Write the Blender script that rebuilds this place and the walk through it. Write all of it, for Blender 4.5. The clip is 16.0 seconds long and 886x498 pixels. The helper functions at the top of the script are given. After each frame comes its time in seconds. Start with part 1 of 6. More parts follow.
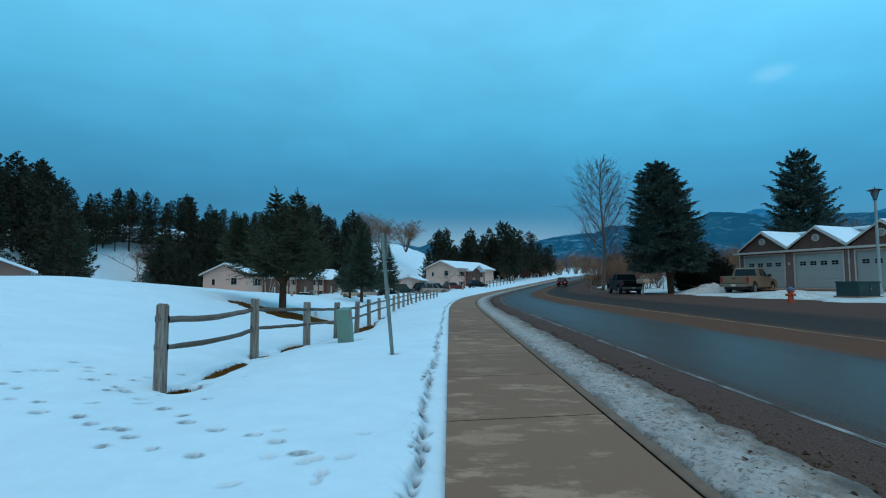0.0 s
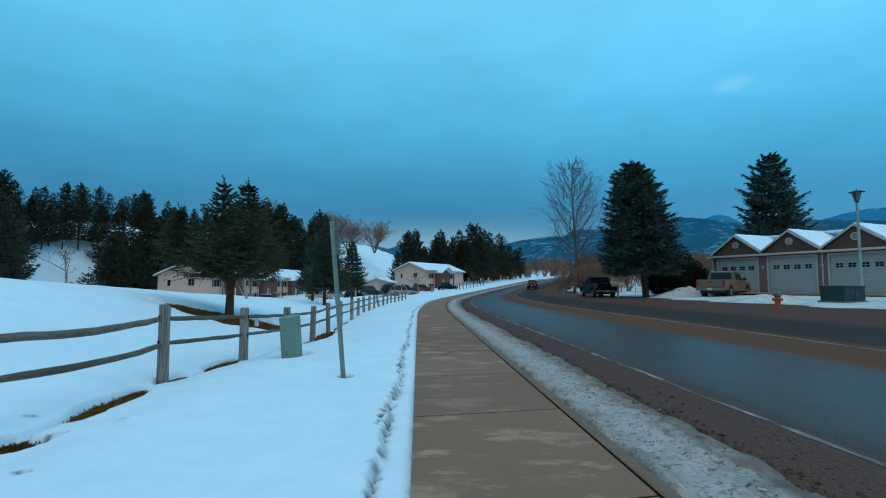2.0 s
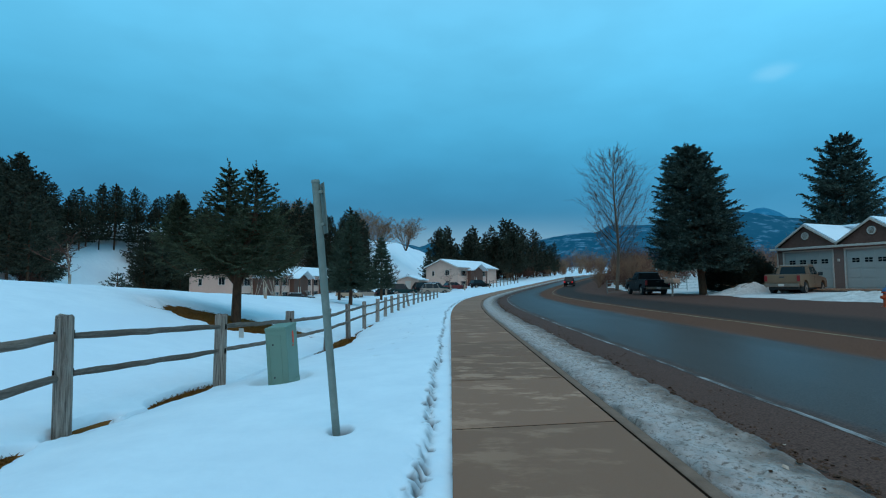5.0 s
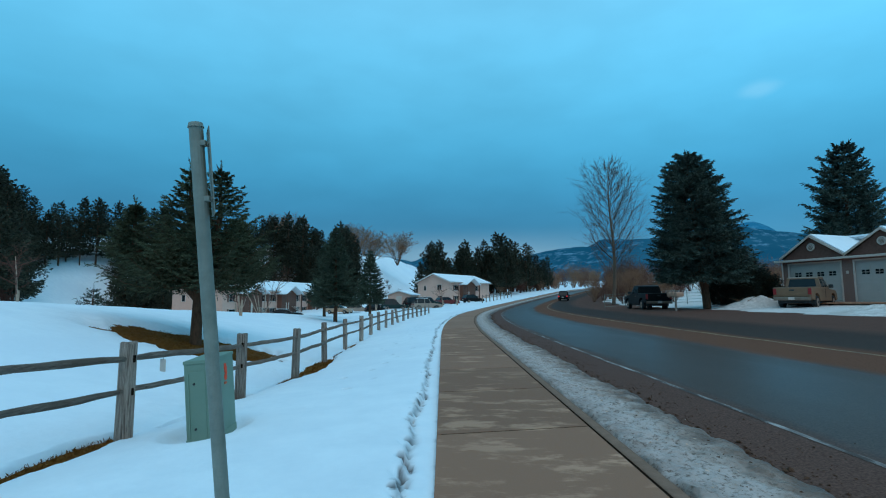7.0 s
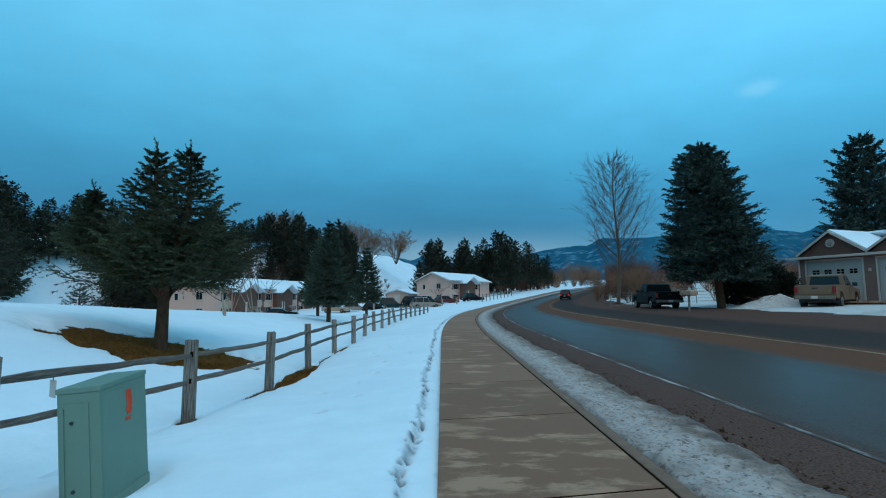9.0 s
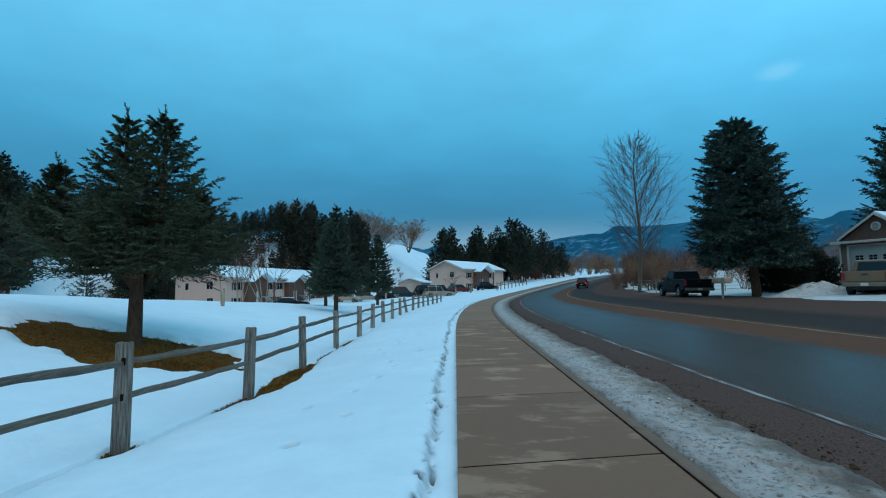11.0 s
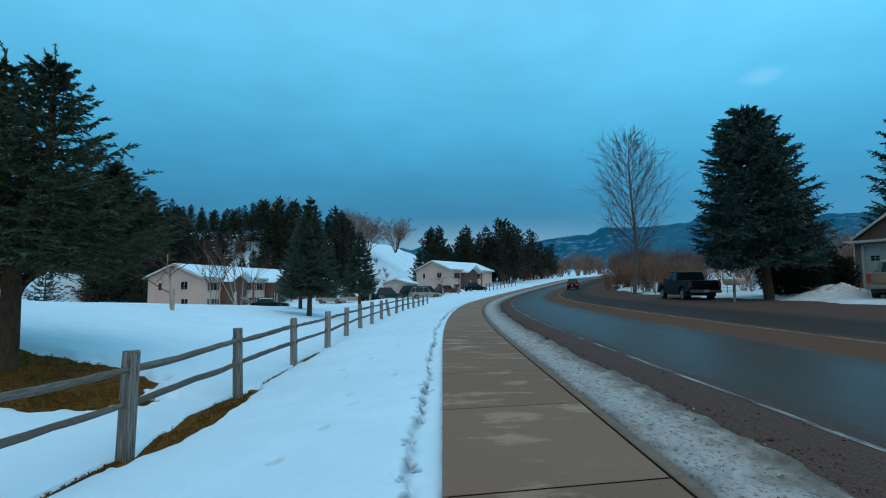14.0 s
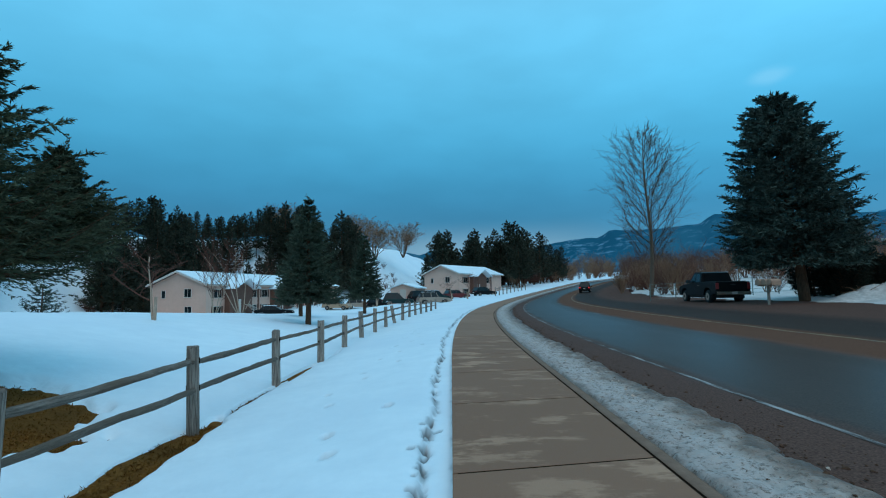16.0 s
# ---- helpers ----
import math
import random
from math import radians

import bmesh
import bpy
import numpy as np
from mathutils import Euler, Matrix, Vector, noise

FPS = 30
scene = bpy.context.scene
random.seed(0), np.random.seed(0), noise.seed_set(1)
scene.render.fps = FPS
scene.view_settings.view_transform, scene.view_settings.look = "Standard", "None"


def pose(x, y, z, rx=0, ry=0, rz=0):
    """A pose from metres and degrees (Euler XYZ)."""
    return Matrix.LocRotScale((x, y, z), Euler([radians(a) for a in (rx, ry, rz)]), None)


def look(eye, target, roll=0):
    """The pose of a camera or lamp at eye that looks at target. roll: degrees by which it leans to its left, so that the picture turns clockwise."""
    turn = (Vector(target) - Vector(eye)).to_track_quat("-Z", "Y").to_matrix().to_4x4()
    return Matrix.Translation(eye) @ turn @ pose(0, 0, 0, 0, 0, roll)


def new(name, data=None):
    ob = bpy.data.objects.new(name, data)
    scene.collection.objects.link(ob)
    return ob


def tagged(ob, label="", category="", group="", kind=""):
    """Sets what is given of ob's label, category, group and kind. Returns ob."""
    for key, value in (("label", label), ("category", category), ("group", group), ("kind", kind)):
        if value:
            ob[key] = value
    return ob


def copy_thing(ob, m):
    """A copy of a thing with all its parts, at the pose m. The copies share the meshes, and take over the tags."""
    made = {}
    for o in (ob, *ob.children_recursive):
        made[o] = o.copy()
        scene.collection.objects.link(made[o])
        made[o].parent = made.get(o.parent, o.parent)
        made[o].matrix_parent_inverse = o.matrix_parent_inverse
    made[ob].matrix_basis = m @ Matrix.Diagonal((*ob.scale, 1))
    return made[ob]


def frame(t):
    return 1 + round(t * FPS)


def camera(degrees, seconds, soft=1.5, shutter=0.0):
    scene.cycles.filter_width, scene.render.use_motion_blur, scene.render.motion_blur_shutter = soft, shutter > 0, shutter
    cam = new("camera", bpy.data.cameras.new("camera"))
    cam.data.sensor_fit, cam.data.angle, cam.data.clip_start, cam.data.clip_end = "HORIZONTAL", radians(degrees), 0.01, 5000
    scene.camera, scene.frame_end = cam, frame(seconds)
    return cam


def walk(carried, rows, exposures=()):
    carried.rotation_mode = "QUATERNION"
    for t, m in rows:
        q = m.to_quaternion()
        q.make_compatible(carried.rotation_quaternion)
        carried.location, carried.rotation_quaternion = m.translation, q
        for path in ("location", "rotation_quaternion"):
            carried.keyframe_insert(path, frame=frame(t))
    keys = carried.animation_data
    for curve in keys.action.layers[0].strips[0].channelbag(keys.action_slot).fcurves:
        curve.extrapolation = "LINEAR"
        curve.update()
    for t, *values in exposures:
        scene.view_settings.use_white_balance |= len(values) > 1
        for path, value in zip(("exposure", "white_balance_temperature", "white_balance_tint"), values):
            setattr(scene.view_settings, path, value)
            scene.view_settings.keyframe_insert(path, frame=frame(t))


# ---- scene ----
cam = camera(82.2, 16.0, soft=1.1)
METRES, EYE, TILT, LEAN, TURN = 15.7, 1.36, 4.0, 0.0, 0.0
ROWS = [
    (0.0, 0.0, 0.0, 0.0, -0.0, 0.0, 0.0),
    (0.5, 0.0008, 0.0345, -0.0018, -2.61, -0.08, -0.27),
    (1.0, 0.0006, 0.0669, -0.0026, -1.18, -0.86, 0.06),
    (1.5, 0.0005, 0.101, -0.0053, -1.73, -0.27, 0.01),
    (2.0, 0.0025, 0.132, -0.0081, -3.44, 0.24, -0.53),
    (2.5, 0.0015, 0.1636, -0.0114, -1.69, -1.11, -0.57),
    (3.0, 0.0017, 0.1961, -0.0124, -2.74, -0.71, -0.42),
    (3.5, 0.0019, 0.2276, -0.0145, -1.22, -1.13, -0.64),
    (4.0, -0.0004, 0.2596, -0.0171, -0.56, -0.84, -0.4),
    (6.5, 0.0068, 0.4154, -0.0278, 0.71, 1.28, 0.32),
    (7.0, 0.0082, 0.4469, -0.0295, -0.75, 1.63, 0.28),
    (7.5, 0.0085, 0.4772, -0.0307, -0.3, 1.52, 0.63),
    (8.0, 0.0059, 0.5091, -0.0327, -0.61, 1.65, 0.8),
    (8.5, 0.0079, 0.538, -0.0359, -0.92, 1.58, 0.32),
    (11.0, 0.0066, 0.6932, -0.0491, 0.63, 0.28, 0.56),
    (11.5, 0.0066, 0.7232, -0.0512, 1.69, -0.73, 0.77),
    (12.0, 0.0065, 0.7553, -0.052, -1.63, -0.51, 0.89),
    (12.5, 0.009, 0.7864, -0.054, -2.05, -0.74, 0.47),
    (13.0, 0.0078, 0.8178, -0.0562, -1.51, 0.06, 0.4),
    (13.5, 0.0098, 0.8472, -0.0584, -2.41, 0.93, 0.42),
    (14.0, 0.0098, 0.8758, -0.06, -0.77, 0.35, 0.31),
    (14.5, 0.0081, 0.9065, -0.0618, -0.62, 0.48, 0.24),
    (15.0, 0.0104, 0.9351, -0.0636, -0.3, 0.49, 0.07),
    (15.5, 0.0099, 0.9661, -0.0671, 1.59, 0.45, 0.45),
    (16.0, 0.0116, 0.9962, -0.0689, 0.15, 0.9, 1.0),
]
walk(cam, [(t, pose(0, 0, EYE, TILT, LEAN, TURN) @ pose(METRES * x, METRES * y, METRES * z, 90 + pitch, roll, yaw)) for t, x, y, z, yaw, pitch, roll in ROWS])

# ---------------------------------------------------------------- sky and light
SUN_EL, SUN_ROT = 58.0, 200.0
world = bpy.data.worlds.new("overcast_dusk")
scene.world = world
world.use_nodes = True
wn, wl = world.node_tree.nodes, world.node_tree.links
wn.clear()
w_out = wn.new("ShaderNodeOutputWorld")
w_bg = wn.new("ShaderNodeBackground")
w_sky = wn.new("ShaderNodeTexSky")
w_sky.sky_type = "NISHITA"
w_sky.sun_disc = False
w_sky.sun_elevation, w_sky.sun_rotation = radians(SUN_EL), radians(SUN_ROT)
w_co = wn.new("ShaderNodeTexCoord")
w_sep = wn.new("ShaderNodeSeparateXYZ")
w_ramp = wn.new("ShaderNodeValToRGB")
w_ramp.color_ramp.interpolation = "B_SPLINE"
SKY_STOPS = [(0.0, (.10, .27, .38)), (0.05, (.085, .27, .41)), (0.105, (.034, .205, .37)), (0.18, (.034, .238, .435)),
             (0.27, (.058, .37, .625)), (0.38, (.105, .495, .79)), (0.5, (.155, .60, .93)), (0.7, (.21, .56, .83)), (1.0, (.24, .54, .77))]
els = w_ramp.color_ramp.elements
els[0].position, els[0].color = SKY_STOPS[0][0], (*SKY_STOPS[0][1], 1)
els[1].position, els[1].color = SKY_STOPS[-1][0], (*SKY_STOPS[-1][1], 1)
for p, c in SKY_STOPS[1:-1]:
    e = els.new(p)
    e.color = (*c, 1)
w_map = wn.new("ShaderNodeMapping")
w_map.inputs["Scale"].default_value = (1.0, 1.0, 2.6)
w_noise = wn.new("ShaderNodeTexNoise")
w_noise.inputs["Scale"].default_value = 2.3
w_noise.inputs["Detail"].default_value = 5
w_noise.inputs["Roughness"].default_value = 0.5
w_mr = wn.new("ShaderNodeMapRange")
w_mr.inputs["From Min"].default_value, w_mr.inputs["From Max"].default_value = 0.3, 0.7
w_mr.inputs["To Min"].default_value, w_mr.inputs["To Max"].default_value = 0.93, 1.07
w_mul = wn.new("ShaderNodeMixRGB")
w_mul.blend_type, w_mul.inputs[0].default_value = "MULTIPLY", 1.0
w_add = wn.new("ShaderNodeMixRGB")
w_add.blend_type, w_add.inputs[0].default_value = "ADD", 0.004
wl.new(w_co.outputs["Generated"], w_sep.inputs[0])
wl.new(w_sep.outputs["Z"], w_ramp.inputs[0])
wl.new(w_co.outputs["Generated"], w_map.inputs[0])
wl.new(w_map.outputs[0], w_noise.inputs["Vector"])
wl.new(w_noise.outputs[0], w_mr.inputs["Value"])
wl.new(w_ramp.outputs[0], w_mul.inputs[1])
wl.new(w_mr.outputs[0], w_mul.inputs[2])


def sky_range(source, a, b, c, d):
    q = wn.new("ShaderNodeMapRange")
    q.interpolation_type = "SMOOTHSTEP"
    q.inputs["From Min"].default_value, q.inputs["From Max"].default_value = a, b
    q.inputs["To Min"].default_value, q.inputs["To Max"].default_value = c, d
    wl.new(source, q.inputs["Value"])
    return q.outputs[0]


def sky_math(op, a, b):
    q = wn.new("ShaderNodeMath")
    q.operation = op
    for i, e in enumerate((a, b)):
        if isinstance(e, (int, float)):
            q.inputs[i].default_value = e
        else:
            wl.new(e, q.inputs[i])
    return q.outputs[0]


def sky_towards(bearing, height, flat):
    """How nearly a direction points to a bearing and height, drawn out sideways where flat is over 1."""
    q = wn.new("ShaderNodeVectorMath")
    q.operation = "DISTANCE"
    m_ = wn.new("ShaderNodeMapping")
    m_.inputs["Scale"].default_value = (1, 1, flat)
    wl.new(w_co.outputs["Generated"], m_.inputs[0])
    wl.new(m_.outputs[0], q.inputs[0])
    c = math.cos(radians(height))
    q.inputs[1].default_value = (math.sin(radians(bearing)) * c, math.cos(radians(bearing)) * c, math.sin(radians(height)) * flat)
    return q.outputs["Value"]


# a paler gap under the cloud where the valley opens, brighter cloud to the south-east and one thin bright rift in it
w_fine = wn.new("ShaderNodeTexNoise")
w_fine.inputs["Scale"].default_value, w_fine.inputs["Detail"].default_value = 9.0, 6
wl.new(w_map.outputs[0], w_fine.inputs["Vector"])
w_side = wn.new("ShaderNodeMixRGB")
w_side.blend_type, w_side.inputs[0].default_value = "MULTIPLY", 1.0
w_tone = sky_math("MULTIPLY", sky_range(w_sep.outputs["X"], .05, .75, 1.0, 1.30), sky_range(w_fine.outputs[0], .3, .7, .98, 1.02))
wl.new(w_mul.outputs[0], w_side.inputs[1])
wl.new(w_tone, w_side.inputs[2])
w_gap = wn.new("ShaderNodeMixRGB")
w_gap.inputs[2].default_value = (.185, .375, .53, 1)
wl.new(sky_math("MULTIPLY", sky_range(sky_math("ADD", sky_towards(4, 3, 2.0), sky_math("MULTIPLY", w_fine.outputs[0], .10)), .12, .44, .95, 0.0), sky_range(w_sep.outputs["Z"], .075, .145, 1.0, 0.0)), w_gap.inputs[0])
wl.new(w_side.outputs[0], w_gap.inputs[1])
w_rift = wn.new("ShaderNodeMixRGB")
w_rift.inputs[2].default_value = (.40, .80, 1.05, 1)
wl.new(sky_range(sky_math("ADD", sky_towards(33.8, 19.5, 2.4), sky_math("MULTIPLY", w_fine.outputs[0], .05)), .032, .068, .24, 0.0), w_rift.inputs[0])
wl.new(w_gap.outputs[0], w_rift.inputs[1])
wl.new(w_rift.outputs[0], w_add.inputs[1])
wl.new(w_sky.outputs[0], w_add.inputs[2])
wl.new(w_add.outputs[0], w_bg.inputs[0])
w_bg.inputs[1].default_value = 1.0
wl.new(w_bg.outputs[0], w_out.inputs[0])

sun_data = bpy.data.lights.new("sun", "SUN")
sun_data.energy, sun_data.angle, sun_data.color = 0.62, radians(60), (1.0, 0.92, 0.82)
sun = new("sun", sun_data)
sun.matrix_world = look((0, 0, 50), (-8, 34, 0))


# ---------------------------------------------------------------- materials
def material(name, c1, c2=None, scale=4.0, rough=0.8, detail=6, bump=0.0, bscale=None, metal=0.0, stretch=(1, 1, 1), coords="Object",
             c3=None, spec=0.5, per=0.0, rough2=None, warm=1.0, lo=0.32, hi=0.68):
    """Two colours mixed by noise at one scale, a third by coarse stains, with a fine bump. per: brightness change from piece to piece."""
    m = bpy.data.materials.new(name)
    m.use_nodes = True
    c1, c2, c3 = [tuple(min(.95, k * (1 + (q - 1) * warm)) for k, q in zip(c, (1.35, .93, .72))) if c else None for c in (c1, c2, c3)]
    n, l = m.node_tree.nodes, m.node_tree.links
    b = n["Principled BSDF"]
    b.inputs["Metallic"].default_value = metal
    b.inputs["Roughness"].default_value = rough
    b.inputs["Specular IOR Level"].default_value = spec
    co = n.new("ShaderNodeTexCoord")
    mp = n.new("ShaderNodeMapping")
    mp.inputs["Scale"].default_value = stretch
    l.new(co.outputs[coords], mp.inputs[0])
    no = n.new("ShaderNodeTexNoise")
    no.inputs["Scale"].default_value, no.inputs["Detail"].default_value = scale, detail
    no.inputs["Roughness"].default_value = 0.70
    l.new(mp.outputs[0], no.inputs["Vector"])
    rp = n.new("ShaderNodeMapRange")
    rp.inputs["From Min"].default_value, rp.inputs["From Max"].default_value = lo, hi
    l.new(no.outputs[0], rp.inputs["Value"])
    mx = n.new("ShaderNodeMixRGB")
    mx.inputs[1].default_value = (*c1, 1)
    mx.inputs[2].default_value = (*(c2 or c1), 1)
    l.new(rp.outputs[0], mx.inputs[0])
    last = mx.outputs[0]
    if c3:
        n2 = n.new("ShaderNodeTexNoise")
        n2.inputs["Scale"].default_value, n2.inputs["Detail"].default_value = scale * 0.13, 3
        l.new(co.outputs[coords], n2.inputs["Vector"])
        r2 = n.new("ShaderNodeMapRange")
        r2.inputs["From Min"].default_value, r2.inputs["From Max"].default_value = 0.45, 0.7
        l.new(n2.outputs[0], r2.inputs["Value"])
        m2 = n.new("ShaderNodeMixRGB")
        m2.inputs[2].default_value = (*c3, 1)
        l.new(r2.outputs[0], m2.inputs[0])
        l.new(last, m2.inputs[1])
        last = m2.outputs[0]
    if per:
        oi = n.new("ShaderNodeObjectInfo")
        r3 = n.new("ShaderNodeMapRange")
        r3.inputs["To Min"].default_value, r3.inputs["To Max"].default_value = 1 - per, 1 + per
        l.new(oi.outputs["Random"], r3.inputs["Value"])
        m3 = n.new("ShaderNodeMixRGB")
        m3.blend_type, m3.inputs[0].default_value = "MULTIPLY", 1.0
        l.new(last, m3.inputs[1])
        l.new(r3.outputs[0], m3.inputs[2])
        last = m3.outputs[0]
    l.new(last, b.inputs["Base Color"])
    if rough2 is not None:
        r4 = n.new("ShaderNodeMapRange")
        r4.inputs["To Min"].default_value, r4.inputs["To Max"].default_value = rough, rough2
        l.new(rp.outputs[0], r4.inputs["Value"])
        l.new(r4.outputs[0], b.inputs["Roughness"])
    if bump:
        nb = n.new("ShaderNodeTexNoise")
        nb.inputs["Scale"].default_value, nb.inputs["Detail"].default_value = bscale or scale * 3, 5
        l.new(mp.outputs[0], nb.inputs["Vector"])
        bp = n.new("ShaderNodeBump")
        bp.inputs["Strength"].default_value, bp.inputs["Distance"].default_value = min(bump, 1.0), 0.03
        l.new(nb.outputs[0], bp.inputs["Height"])
        l.new(bp.outputs[0], b.inputs["Normal"])
    return m


def foliage(name, dark, light, spread=0.35):
    """Needles: each tuft takes its own shade."""
    m = bpy.data.materials.new(name)
    m.use_nodes = True
    n, l = m.node_tree.nodes, m.node_tree.links
    b = n["Principled BSDF"]
    b.inputs["Roughness"].default_value = 0.75
    b.inputs["Specular IOR Level"].default_value = 0.2
    g = n.new("ShaderNodeNewGeometry")
    mx = n.new("ShaderNodeMixRGB")
    mx.inputs[1].default_value, mx.inputs[2].default_value = (*dark, 1), (*light, 1)
    l.new(g.outputs["Random Per Island"], mx.inputs[0])
    co = n.new("ShaderNodeTexCoord")
    no = n.new("ShaderNodeTexNoise")
    no.inputs["Scale"].default_value = 0.7
    l.new(co.outputs["Object"], no.inputs["Vector"])
    mr = n.new("ShaderNodeMapRange")
    mr.inputs["From Min"].default_value, mr.inputs["From Max"].default_value = 0.3, 0.7
    mr.inputs["To Min"].default_value, mr.inputs["To Max"].default_value = 1 - spread, 1 + spread
    l.new(no.outputs[0], mr.inputs["Value"])
    mm = n.new("ShaderNodeMixRGB")
    mm.blend_type, mm.inputs[0].default_value = "MULTIPLY", 1.0
    l.new(mx.outputs[0], mm.inputs[1])
    l.new(mr.outputs[0], mm.inputs[2])
    l.new(mm.outputs[0], b.inputs["Base Color"])
    return m


SNOW = material("snow", (.79, .81, .84), (.88, .89, .91), 1.6, 0.65, bump=0.5, bscale=7, c3=(.78, .80, .84), spec=0.25, warm=0.0)
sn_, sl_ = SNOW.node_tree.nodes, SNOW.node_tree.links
# dark tint for slush and dirt, and for shade painted in footprints and groove
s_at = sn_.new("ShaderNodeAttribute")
s_at.attribute_name = "slush_shade"
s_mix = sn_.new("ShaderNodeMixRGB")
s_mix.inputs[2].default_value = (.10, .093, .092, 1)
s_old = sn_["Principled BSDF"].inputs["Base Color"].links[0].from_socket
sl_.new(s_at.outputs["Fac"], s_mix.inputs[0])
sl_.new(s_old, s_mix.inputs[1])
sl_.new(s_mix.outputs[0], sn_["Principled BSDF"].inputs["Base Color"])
SNOW_YARD = material("yard_snow", (.40, .37, .355), (.70, .69, .70), 1.1, 0.65, detail=9, bump=0.6, bscale=9, c3=(.62, .59, .58), spec=0.2, warm=0.3)
SNOW_DIRTY = material("snow_dirty", (.42, .38, .36), (.76, .75, .75), 4.2, 0.6, detail=9, bump=1.0, bscale=9, c3=(.46, .42, .40), spec=0.2, warm=0.35)
ROOF_SNOW = material("roof_snow", (.80, .82, .85), (.88, .89, .9), 1.0, 0.7, bump=0.3, bscale=4, warm=0.0)
EARTH = material("earth", (.035, .022, .014), (.08, .05, .03), 5, 0.95, bump=0.6, c3=(.055, .035, .022), spec=0.05)
GRASS = material("dead_grass", (.095, .048, .013), (.195, .112, .032), 9, 0.95, bump=0.8, bscale=40, c3=(.10, .06, .018), spec=0.05)
JOINT = material("joint_dirt_hole_shade", (.010, .008, .007), (.022, .017, .014), 12, 0.95, spec=0.0)
CONCRETE = material("concrete", (.216, .148, .118), (.372, .278, .226), 1.25, 0.75, detail=13, bump=0.4, bscale=70, c3=(.225, .156, .126), stretch=(.75, 1.35, 1), per=0.12, lo=0.52, hi=0.585, spec=0.10)
CONCRETE_NEW = material("newer_concrete", (.225, .160, .132), (.27, .20, .166), 2.2, 0.75, detail=10, bump=0.3, bscale=70, c3=(.215, .158, .13), stretch=(.55, 1.4, 1), per=0.06, spec=0.10)
CURB = material("curb_concrete", (.15, .118, .105), (.21, .17, .152), 5, 0.85, bump=0.3, bscale=40, spec=0.1)
WOOD_GREY = material("weathered_wood", (.125, .104, .092), (.42, .38, .35), 8, 0.9, bump=1.0, bscale=22, stretch=(7, 7, .35), lo=.38, hi=.60, c3=(.25, .20, .17), per=0.18, spec=.15, warm=.55)
RAIL_WOOD = material("rail_wood", (.10, .088, .08), (.27, .245, .225), 9, 0.9, bump=0.9, bscale=26, stretch=(6, .5, 6), c3=(.15, .12, .10), per=0.18, spec=.15, warm=.6)
BARK = material("bark", (.055, .038, .03), (.125, .085, .065), 8, 0.95, bump=1.0, bscale=18, stretch=(2, 2, .5), spec=.1)
BARK_GREY = material("bark_grey", (.09, .075, .065), (.17, .15, .13), 8, 0.9, bump=0.6, stretch=(2, 2, .5))
BARK_PALE = material("bark_pale", (.26, .23, .20), (.42, .39, .36), 7, 0.85, bump=0.4, stretch=(2, 2, 1.5))
TWIG_RED = material("twig_red", (.075, .035, .03), (.13, .06, .045), 3, 0.9)
TWIG_TAN = material("twig_tan", (.16, .105, .07), (.25, .17, .12), 3, 0.9)
TWIG_BROWN = material("twig_brown", (.07, .05, .042), (.12, .09, .075), 3, 0.9)
SPRUCE_N = foliage("spruce_needles", (.036, .040, .020), (.115, .118, .066))
SPRUCE_B = foliage("blue_spruce_needles", (.031, .043, .034), (.090, .115, .090))
SPRUCE_M = foliage("young_spruce_needles", (.034, .044, .029), (.105, .122, .080))
PINE_N = foliage("pine_needles", (.024, .025, .016), (.075, .073, .046))
JUNIPER_N = foliage("hedge_needles", (.012, .016, .011), (.030, .036, .024))
STUCCO = material("pink_siding", (.51, .42, .415), (.57, .47, .465), 1.5, 0.85, bump=0.2, c3=(.47, .38, .375), spec=.2)
BROWN_SIDING = material("brown_siding", (.10, .058, .048), (.14, .08, .066), 2, 0.85, bump=0.2)
TAUPE = material("taupe_siding", (.20, .155, .16), (.245, .195, .20), 1.8, 0.85, bump=0.2, c3=(.18, .14, .145), spec=.15)
TRIM = material("white_trim", (.50, .48, .46), (.58, .56, .54), 3, 0.7, warm=.6)
DOOR_PAINT = material("garage_door_paint", (.42, .42, .41), (.48, .48, .47), 1.5, 0.6, c3=(.39, .39, .38), warm=.45)
GABLE_BROWN = material("gable_shake", (.10, .068, .066), (.145, .10, .098), 5, 0.9, bump=0.4, spec=.1)
GLASS = material("dark_glass", (.010, .011, .012), (.016, .017, .018), 1, 0.12, spec=0.25, warm=0.0)
ROOFING = material("roof_shingle", (.07, .065, .06), (.11, .10, .095), 8, 0.9, bump=0.5)
STEEL = material("galvanised_steel", (.17, .20, .175), (.25, .28, .25), 10, 0.6, metal=0.2, bump=0.1, c3=(.15, .175, .155), warm=0.2)
BOX_GREEN = material("green_box_paint", (.155, .225, .165), (.18, .255, .19), 2.5, 0.55, bump=0.06, c3=(.14, .20, .148), warm=0.0)
LAMP_POLE = material("lamp_pole_paint", (.28, .30, .29), (.34, .36, .35), 6, 0.5, c3=(.26, .28, .27), warm=.2)
LAMP_GLASS = material("lantern_glass", (.10, .11, .11), (.14, .15, .15), 3, 0.25, warm=0.0)
BIN_GREEN = material("dumpster_green", (.012, .03, .026), (.02, .042, .036), 3, 0.6, warm=0.0)
ORANGE = material("orange_paint", (.90, .05, .008), (.95, .07, .012), 8, 0.6, warm=0.0)
HYDRANT_RED = material("hydrant_red", (.42, .07, .02), (.52, .10, .03), 6, 0.5)
HYDRANT_BLUE = material("hydrant_blue", (.04, .10, .22), (.06, .13, .26), 6, 0.5, warm=0.0)
